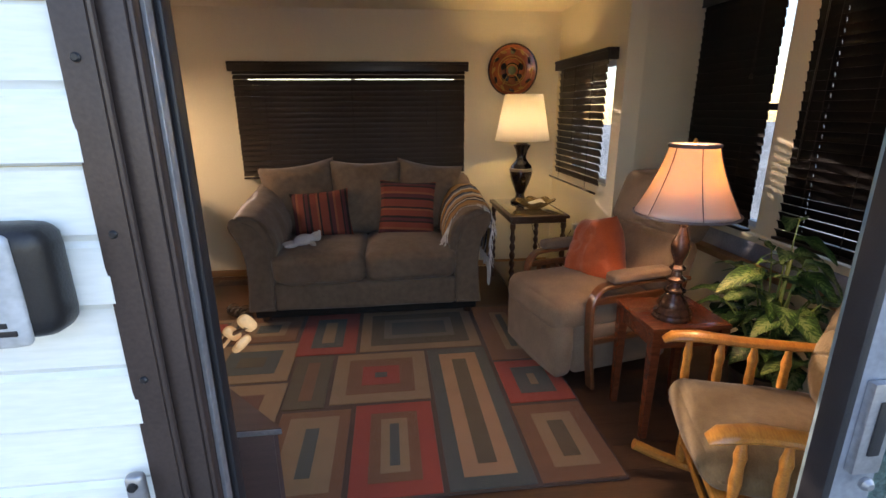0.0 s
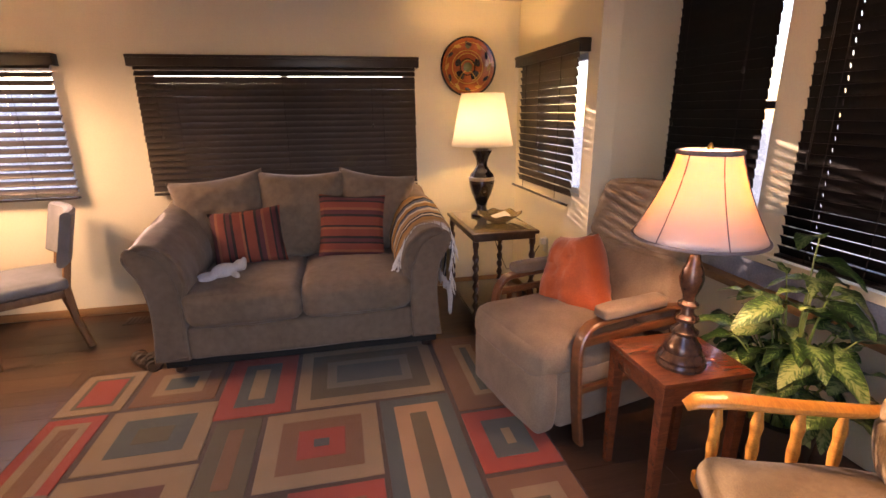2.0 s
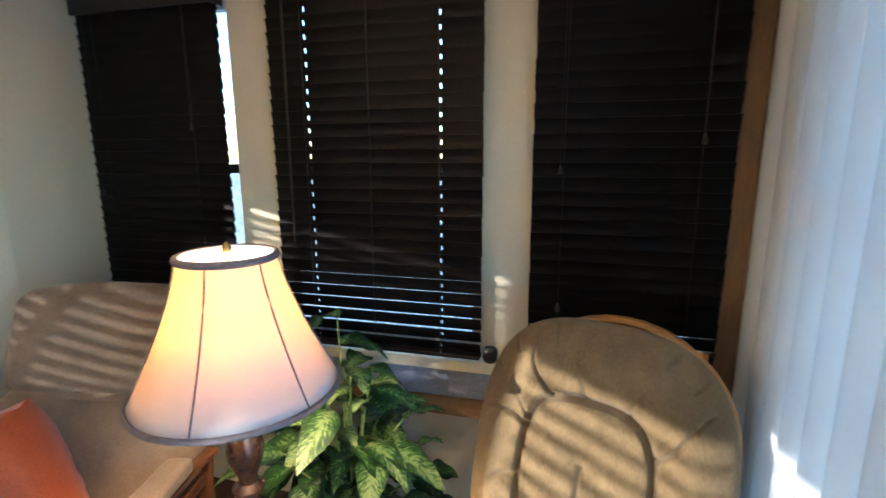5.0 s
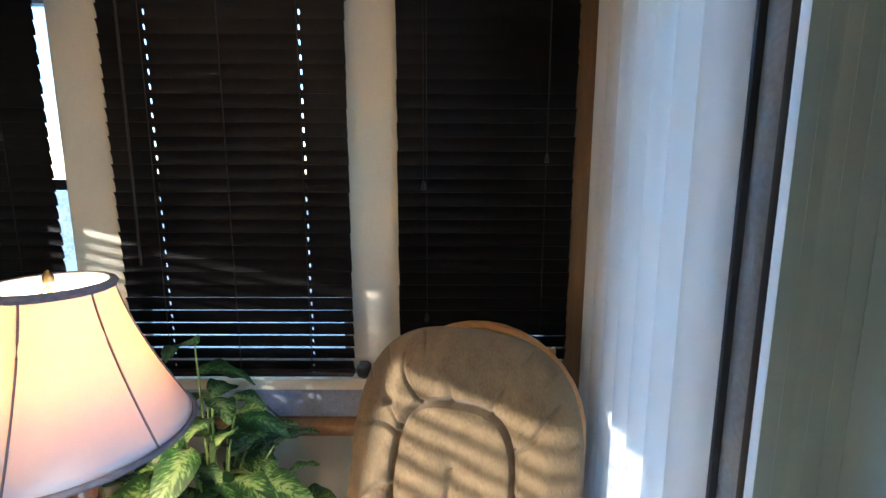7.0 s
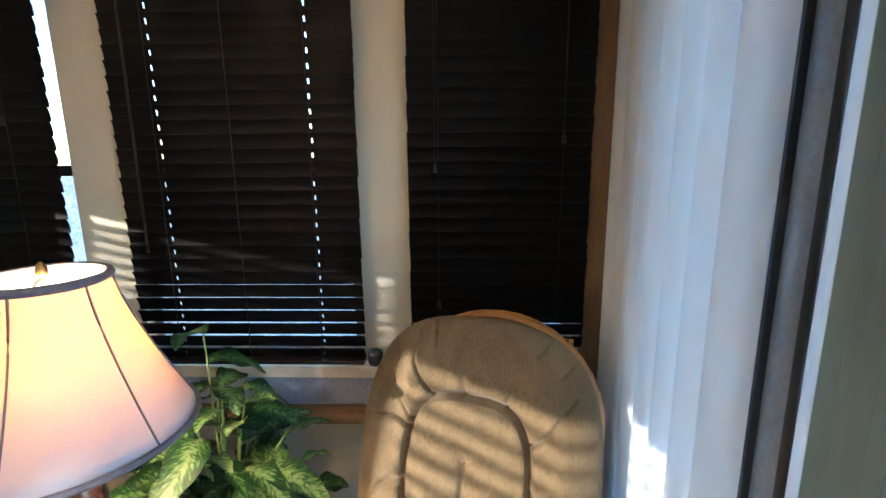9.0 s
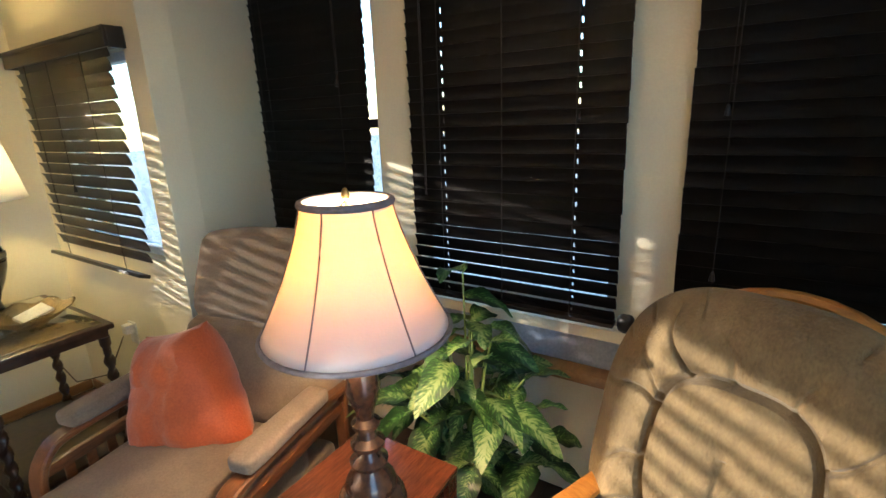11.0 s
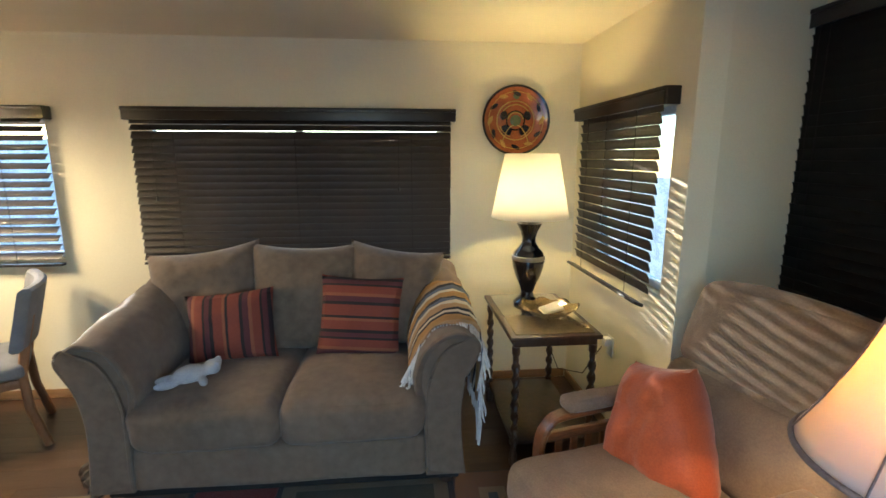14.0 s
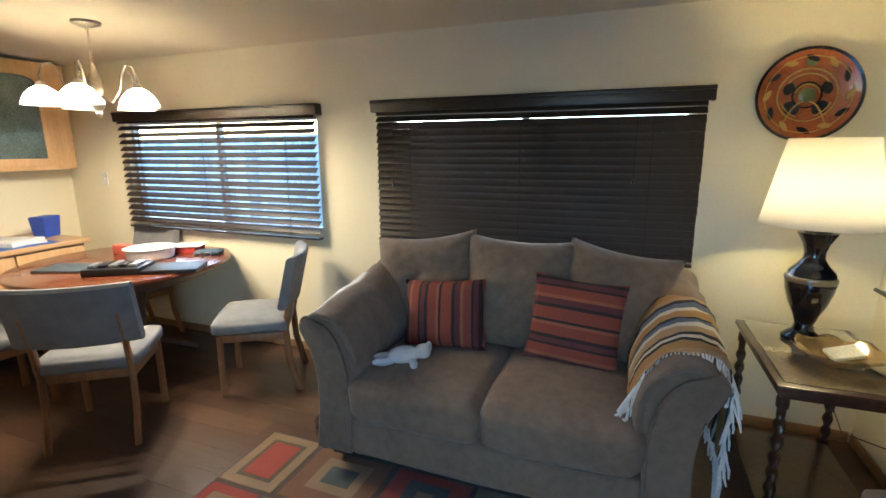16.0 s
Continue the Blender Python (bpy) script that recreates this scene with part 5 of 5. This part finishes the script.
# ---- floor vase with a bamboo cane and a lit blossom branch ----
CANE = mat("pale_bamboo_cane", (0.66, 0.50, 0.32), 0.45, dark=(0.50, 0.35, 0.2), scale=20, stretch=(1, 1, 0.3), bump=0.2)
fv = thing("floor_vase", "dark floor vase holding bamboo and a lit blossom branch", "vase", pose(-0.47, 1.15, 0))
part("vase", lathe([(0.0, 0), (0.08, 0), (0.085, 0.02), (0.11, 0.20), (0.10, 0.38), (0.06, 0.50), (0.05, 0.56), (0.062, 0.60), (0.056, 0.60), (0.04, 0.55), (0.0, 0.5)], 32), DEEP, fv)
prof = []
z = 0.3
k = 0
while z < 1.75:
    prof += [(0.0125, z), (0.0122, z + 0.05), (0.0128, z + 0.062), (0.0165, z + 0.068), (0.0128, z + 0.074)]
    z += 0.078
part("cane", lathe(prof, 14, (0.05, -0.015, 0)), CANE, fv, "pale jointed bamboo cane")
part("wrap", lathe([(0.0135 + 0.003 * (k % 2), 0.98 + 0.008 * k) for k in range(12)], 14, (0.05, -0.015, 0)), mat("raffia_wrap", (0.72, 0.6, 0.42), 0.8), fv)
br = part("branch", tube([(0.0, -0.01, 0.5), (0.10, -0.12, 0.80), (0.19, -0.22, 0.96), (0.26, -0.29, 1.05), (0.31, -0.325, 1.085)], 0.004, 8), mat("branch_bark", (0.25, 0.11, 0.05), 0.8), fv)
BLOSSOM = mat("lit_blossom", (0.75, 0.42, 0.17), 0.5, emit=(1.0, 0.62, 0.28), power=0.14, bump=0)
for x, y, z, s in ((0.275, -0.30, 1.062, 1.0), (0.295, -0.31, 1.048, 0.9), (0.31, -0.32, 1.09, 1.1), (0.245, -0.275, 1.03, 1.0), (0.285, -0.30, 1.035, 0.8), (0.172, -0.20, 0.93, 0.8), (0.12, -0.14, 0.85, 0.8)):
    part("blossom", soft(0.034 * s, 0.012 * s, 0.019 * s, 0.006 * s, 0.002, 6, 0, 0), BLOSSOM, br, m=pose(x, y, z, 20 * s, 50 * s * (1 if z > 1.05 else -0.7), 40 * s))

# ---- dining corner ----
dt = thing("dining_table", "round wooden dining table on a pedestal", "table", pose(-2.88, 3.70, 0))
part("tabletop", lathe([(0.0, 0.715), (0.64, 0.715), (0.675, 0.722), (0.68, 0.735), (0.675, 0.748), (0.655, 0.752), (0.0, 0.752)], 64), CHERRY, dt)
part("apron", lathe([(0.50, 0.64), (0.52, 0.64), (0.52, 0.714), (0.50, 0.714), (0.50, 0.64)], 48), DARK_WOOD, dt)
part("pedestal", lathe([(0.0, 0.08), (0.10, 0.08), (0.11, 0.14), (0.07, 0.22), (0.075, 0.40), (0.10, 0.50), (0.09, 0.60), (0.16, 0.66), (0.16, 0.714), (0, 0.714)], 32), DARK_WOOD, dt)
for k in range(4):
    a = radians(45 + 90 * k)
    part("foot", tube([(0.06 * math.cos(a), 0.06 * math.sin(a), 0.16), (0.22 * math.cos(a), 0.22 * math.sin(a), 0.10), (0.38 * math.cos(a), 0.38 * math.sin(a), 0.03)], 0.03, 8), DARK_WOOD, dt)


def dining_chair(m):
    th = thing("dining_chair", "wooden dining chair with a grey-beige padded seat and back", "chair", m, group="chairs round the dining table")
    part("seat", soft(0.47, 0.45, 0.085, 0.03, 0.02, 10, 0.002, 1, (0, -0.02, 0.45)), CHAIR_CLOTH, th)
    part("seat_frame", box(-0.215, 0.215, -0.22, 0.18, 0.355, 0.405, 0.008), CHAIR_WOOD, th)
    sec = []
    for z in (0.565, 0.58, 0.68, 0.80, 0.875, 0.89):
        e = 0.012 if z in (0.565, 0.89) else 0.028
        y = 0.225 + (z - 0.6) * 0.24
        row = [(x, y - e + 0.05 * (1 - (x / 0.28) ** 2) - 0.03, z) for x in [(-0.28 + 0.56 * k / 10) for k in range(11)]]
        row += [(x, y + e + 0.05 * (1 - (x / 0.28) ** 2) - 0.03, z) for x in [(0.28 - 0.56 * k / 10) for k in range(11)]]
        sec.append(row)
    part("backrest", loft(sec), CHAIR_CLOTH, th, "curved padded backrest")
    for sx in (-1, 1):
        x = sx * 0.205
        part("rear_leg", tube([(x, 0.25, 0.0), (x, 0.20, 0.22), (x, 0.19, 0.42), (x, 0.225, 0.60), (x, 0.26, 0.74)], 0.022, 8, flat=0.75), CHAIR_WOOD, th)
        part("front_leg", tube([(x, -0.205, 0.0), (x, -0.20, 0.40)], 0.02, 8), CHAIR_WOOD, th)
    return th


ch = dining_chair(pose(-2.22, 3.04, 0, 0, 0, -145))
copy_thing(ch, pose(-1.80, 3.78, 0, 0, 0, -58))
copy_thing(ch, pose(-3.30, 4.00, 0, 0, 0, -8))
copy_thing(ch, pose(-3.05, 2.92, 0, 0, 0, 172))

TOP = 0.7525
case = thing("tool_case", "open black case with small tools on the dining table", "case", pose(-2.62, 3.47, TOP, 0, 0, 30) @ Matrix.Diagonal((1.2, 1.25, 1.3, 1)))
part("tray", box(-0.14, 0.14, -0.10, 0.09, 0, 0.035, 0.006), BLACK_PLASTIC, case)
part("lid", box(0.145, 0.42, -0.10, 0.09, 0, 0.02, 0.006), BLACK_PLASTIC, case)
for k in range(5):
    part("tool", box(-0.12 + 0.05 * k, -0.085 + 0.05 * k, -0.07, 0.02 + 0.015 * (k % 3), 0.036, 0.05, 0.005), (GREY_METAL, BLACK_PLASTIC)[k % 2], case)
solid("dish", lathe([(0.0, 0.0), (0.14, 0.0), (0.152, 0.008), (0.165, 0.075), (0.172, 0.08), (0.160, 0.08), (0.148, 0.014), (0.0, 0.010)], 48), WHITE_PLASTIC, "white round dish on the dining table", "dish", pose(-2.80, 3.83, TOP))
for dx, dy, rz, zz in ((-0.03, 0.02, 15, 0.020), (0.03, -0.02, 60, 0.030), (0.0, 0.03, 110, 0.040)):
    solid("dish_paper", loft([[(-0.075, -0.05, z), (0.075, -0.05, z + 0.012), (0.08, 0.05, z + 0.022), (-0.07, 0.05, z + 0.01)] for z in (0.0, 0.006)]), mat("letter_white", (0.74, 0.73, 0.70), 0.8), "white paper lying in the round dish", "papers", pose(-2.80 + dx, 3.83 + dy, TOP + zz, 0, 0, rz), group="papers in the dish", smooth=False)
solid("wallet", soft(0.19, 0.12, 0.03, 0.012, 0.004, 8), mat("teal_wallet_leather", (0.04, 0.07, 0.09), 0.5), "dark teal wallet on the dining table", "wallet", pose(-2.50, 4.07, TOP + 0.016, 0, 0, 25))
solid("red_box", box(-0.10, 0.10, -0.06, 0.06, 0, 0.05, 0.004), mat("red_carton", (0.5, 0.05, 0.04), 0.5), "flat red carton on the dining table", "box", pose(-2.72, 4.08, TOP, 0, 0, 12))
solid("white_envelope", box(-0.13, 0.13, -0.07, 0.07, 0.0, 0.006, 0.001), mat("envelope_paper", (0.8, 0.79, 0.76), 0.8), "white envelope on the red carton", "envelope", pose(-2.71, 4.08, TOP + 0.0505, 3, -3, 15))
solid("red_carton", box(-0.07, 0.07, -0.04, 0.04, 0, 0.07, 0.004), mat("red_white_carton", (0.55, 0.12, 0.08), 0.5), "red and white carton on the dining table", "box", pose(-3.12, 3.86, TOP, 0, 0, 5))
solid("dark_folder", box(-0.16, 0.16, -0.11, 0.11, 0, 0.012, 0.002), mat("slate_folder", (0.07, 0.09, 0.11), 0.6), "slate-grey folder on the dining table", "folder", pose(-3.02, 3.40, TOP, 0, 0, 20))
gl = thing("eyeglasses", "folded wire eyeglasses on the dining table", "glasses", pose(-2.45, 3.96, TOP + 0.018, 0, 0, 40))
for sx in (-1, 1):
    part("lens_rim", tube([(sx * 0.034 + 0.026 * math.cos(a), 0, 0.018 * math.sin(a)) for a in (2 * math.pi * k / 16 for k in range(17))], 0.0018, 5, close=False), GREY_METAL, gl)
    part("temple", tube([(sx * 0.06, 0, 0.005), (sx * 0.055, 0.06, -0.01), (sx * 0.05, 0.12, -0.016)], 0.0016, 5), GREY_METAL, gl)

# base cabinets and counter along the west wall
cab = thing("base_cabinet", "maple base cabinet with drawers and doors", "cabinet", pose(-3.62, 0, 0))
part("body", box(-0.66, -0.022, 2.0, 3.90, 0.08, 0.80, 0.003), MAPLE, cab)
part("toe_kick", box(-0.60, -0.07, 2.0, 3.90, 0.001, 0.08), BLACK_PLASTIC, cab)
for k in range(4):
    y0 = 2.03 + 0.465 * k
    dr = part("drawer_front", box(-0.021, 0.0, y0, y0 + 0.45, 0.635, 0.785, 0.006), MAPLE, cab)
    part("handle", tube([(0.0, y0 + 0.165, 0.71), (0.022, y0 + 0.175, 0.71), (0.022, y0 + 0.275, 0.71), (0.0, y0 + 0.285, 0.71)], 0.006, 8), BRONZE, dr)
    dd = part("cabinet_door", box(-0.021, 0.0, y0, y0 + 0.45, 0.10, 0.62, 0.006), MAPLE, cab)
    part("panel", box(0.0005, 0.008, y0 + 0.06, y0 + 0.39, 0.16, 0.56, 0.005), MAPLE, dd)
solid("worktop", box(-4.29, -3.595, 1.98, 3.93, 0.802, 0.838, 0.006), mat("maple_worktop", (0.55, 0.35, 0.17), 0.4, dark=(0.46, 0.28, 0.13), scale=5, stretch=(6, 0.6, 6), bump=0.04, coat=0.2), "maple-edged worktop on the base cabinets", "worktop")
solid("blue_mat", box(-4.15, -3.61, 2.1, 3.72, 0.8382, 0.8415, 0.001), mat("blue_vinyl_mat", (0.05, 0.12, 0.42), 0.45, scale=30, bump=0.1), "thin blue vinyl mat on the worktop", "mat")
solid("paper_pile", box(-0.17, 0.17, -0.14, 0.14, 0.0, 0.035, 0.004), mat("mail_paper", (0.72, 0.72, 0.72), 0.8), "pile of white mail on the worktop", "papers", pose(-3.85, 3.50, 0.842, 0, 0, 20))
solid("letter_pile", box(-0.13, 0.13, -0.09, 0.09, 0.0, 0.018, 0.002), mat("letter_paper", (0.62, 0.60, 0.66), 0.8), "loose letters lying on the worktop", "papers", pose(-3.80, 3.60, 0.842, 0, 0, -15))
solid("black_tray", box(-0.12, 0.12, -0.10, 0.10, 0.0, 0.02, 0.004), BLACK_PLASTIC, "black tray on the worktop", "tray", pose(-3.80, 3.20, 0.842))
solid("blue_bin", loft([[(sx * w, sy * d, z) for sx, sy in ((-1, -1), (1, -1), (1, 1), (-1, 1))] for w, d, z in ((0.05, 0.07, 0.0), (0.06, 0.085, 0.16), (0.052, 0.08, 0.165))]), mat("blue_plastic", (0.03, 0.07, 0.42), 0.4), "blue plastic bin on the worktop end", "bin", pose(-3.98, 3.84, 0.8385, 0, 0, 20))
up = thing("wall_cabinet", "maple wall cabinet with a glazed arched door", "cabinet", pose(-3.95, 0, 0))
part("body", box(-0.34, -0.021, 2.0, 4.15, 1.37, 2.20, 0.004), MAPLE, up)
for y0, y1 in ((3.52, 3.99), (3.04, 3.51), (2.56, 3.03)):
    dd = part("door_stile", box(-0.020, 0.0, y0, y0 + 0.06, 1.40, 2.15, 0.004), MAPLE, up)
    part("door_stile", box(-0.020, 0.0, y1 - 0.06, y1, 1.40, 2.15, 0.004), MAPLE, dd)
    part("door_rail", box(-0.020, 0.0, y0 + 0.06, y1 - 0.06, 1.40, 1.46, 0.004), MAPLE, dd)
    yc, w = (y0 + y1) / 2, (y1 - y0) / 2 - 0.06
    pts = [(yc - w, 2.15), (yc + w, 2.15), (yc + w, 2.04)] + [(yc + w * math.cos(a), 2.04 + 0.05 * math.sin(a)) for a in (math.pi * k / 10 for k in range(1, 10))] + [(yc - w, 2.04)]
    part("door_rail", loft([[(x, y, z) for y, z in pts] for x in (-0.020, 0.0)]), MAPLE, dd)
    part("glass_panel", box(-0.014, -0.009, y0 + 0.06, y1 - 0.06, 1.46, 2.09), mat("grey_cabinet_glass", (0.10, 0.13, 0.13), 0.12, dark=(0.045, 0.06, 0.06), scale=5, coat=0.5, bump=0.02), dd, "grey textured glass")

# chandelier
chn = thing("chandelier", "nickel chandelier with lit frosted bell glasses", "chandelier", pose(-2.49, 3.40, 0))
part("canopy", lathe([(0.0, 2.229), (0.075, 2.229), (0.07, 2.215), (0.03, 2.20), (0.0, 2.198)], 28), NICKEL, chn)
for k in range(9):
    z = 2.195 - 0.021 * k
    part("chain_link", tube([(0.006 * math.cos(a) * (k % 2), 0.006 * math.cos(a) * (1 - k % 2), z - 0.008 + 0.013 * math.sin(a)) for a in (2 * math.pi * q / 12 for q in range(13))], 0.0018, 5, close=False), NICKEL, chn)
part("column", lathe([(0.006, 2.01), (0.014, 1.99), (0.020, 1.96), (0.034, 1.93), (0.036, 1.86), (0.028, 1.82), (0.040, 1.80), (0.034, 1.77), (0.016, 1.745), (0.020, 1.73), (0.010, 1.71), (0.0, 1.705)], 24), NICKEL, chn)
for k in range(5):
    a = radians(20 + 72 * k)
    ca, sa = math.cos(a), math.sin(a)
    arm_pts = [(0.03, 1.83), (0.09, 1.80), (0.14, 1.86), (0.16, 1.95), (0.19, 1.995), (0.225, 1.985), (0.245, 1.93), (0.245, 1.89)]
    ar = part("arm", tube([(r * ca, r * sa, z) for r, z in arm_pts], 0.006, 8), NICKEL, chn)
    part("socket", lathe([(0.012, 1.895), (0.022, 1.885), (0.026, 1.865), (0.02, 1.862)], 16, (0.245 * ca, 0.245 * sa, 0)), NICKEL, ar)
    g = part("glass_shade", lathe([(0.026, 1.868), (0.055, 1.850), (0.085, 1.815), (0.098, 1.785), (0.103, 1.768), (0.098, 1.768)], 32, (0.245 * ca, 0.245 * sa, 0)), FROST, ar, "lit frosted glass bell")
    part("bulb", lathe([(0.0, 1.864), (0.012, 1.861), (0.020, 1.846), (0.017, 1.836), (0.0, 1.828)], 14, (0.245 * ca, 0.245 * sa, 0)), mat("chandelier_bulb", (0.95, 0.92, 0.85), 0.3, emit=(1.0, 0.8, 0.5), power=5.0, bump=0), ar)

# ---- floor planks, laid in staggered rows ----
PLANK = finish(box(-0.5, 0.5, -0.0752, 0.0752, -0.006, 0.0, 0.0007, 1), "plank", FLOOR, False)
rng = random.Random(9)
for r in range(24):
    x = -4.30
    run = rng.uniform(0.4, 1.2)
    while x < 2.2:
        end = min(x + run, 2.2)
        p = new("plank", PLANK)
        p.parent = floor
        p.matrix_basis = pose((x + end) / 2, 0.735 + 0.1506 * r, 0) @ Matrix.Diagonal((end - x - 0.0003, 1, 1, 1))
        x, run = end, 1.22
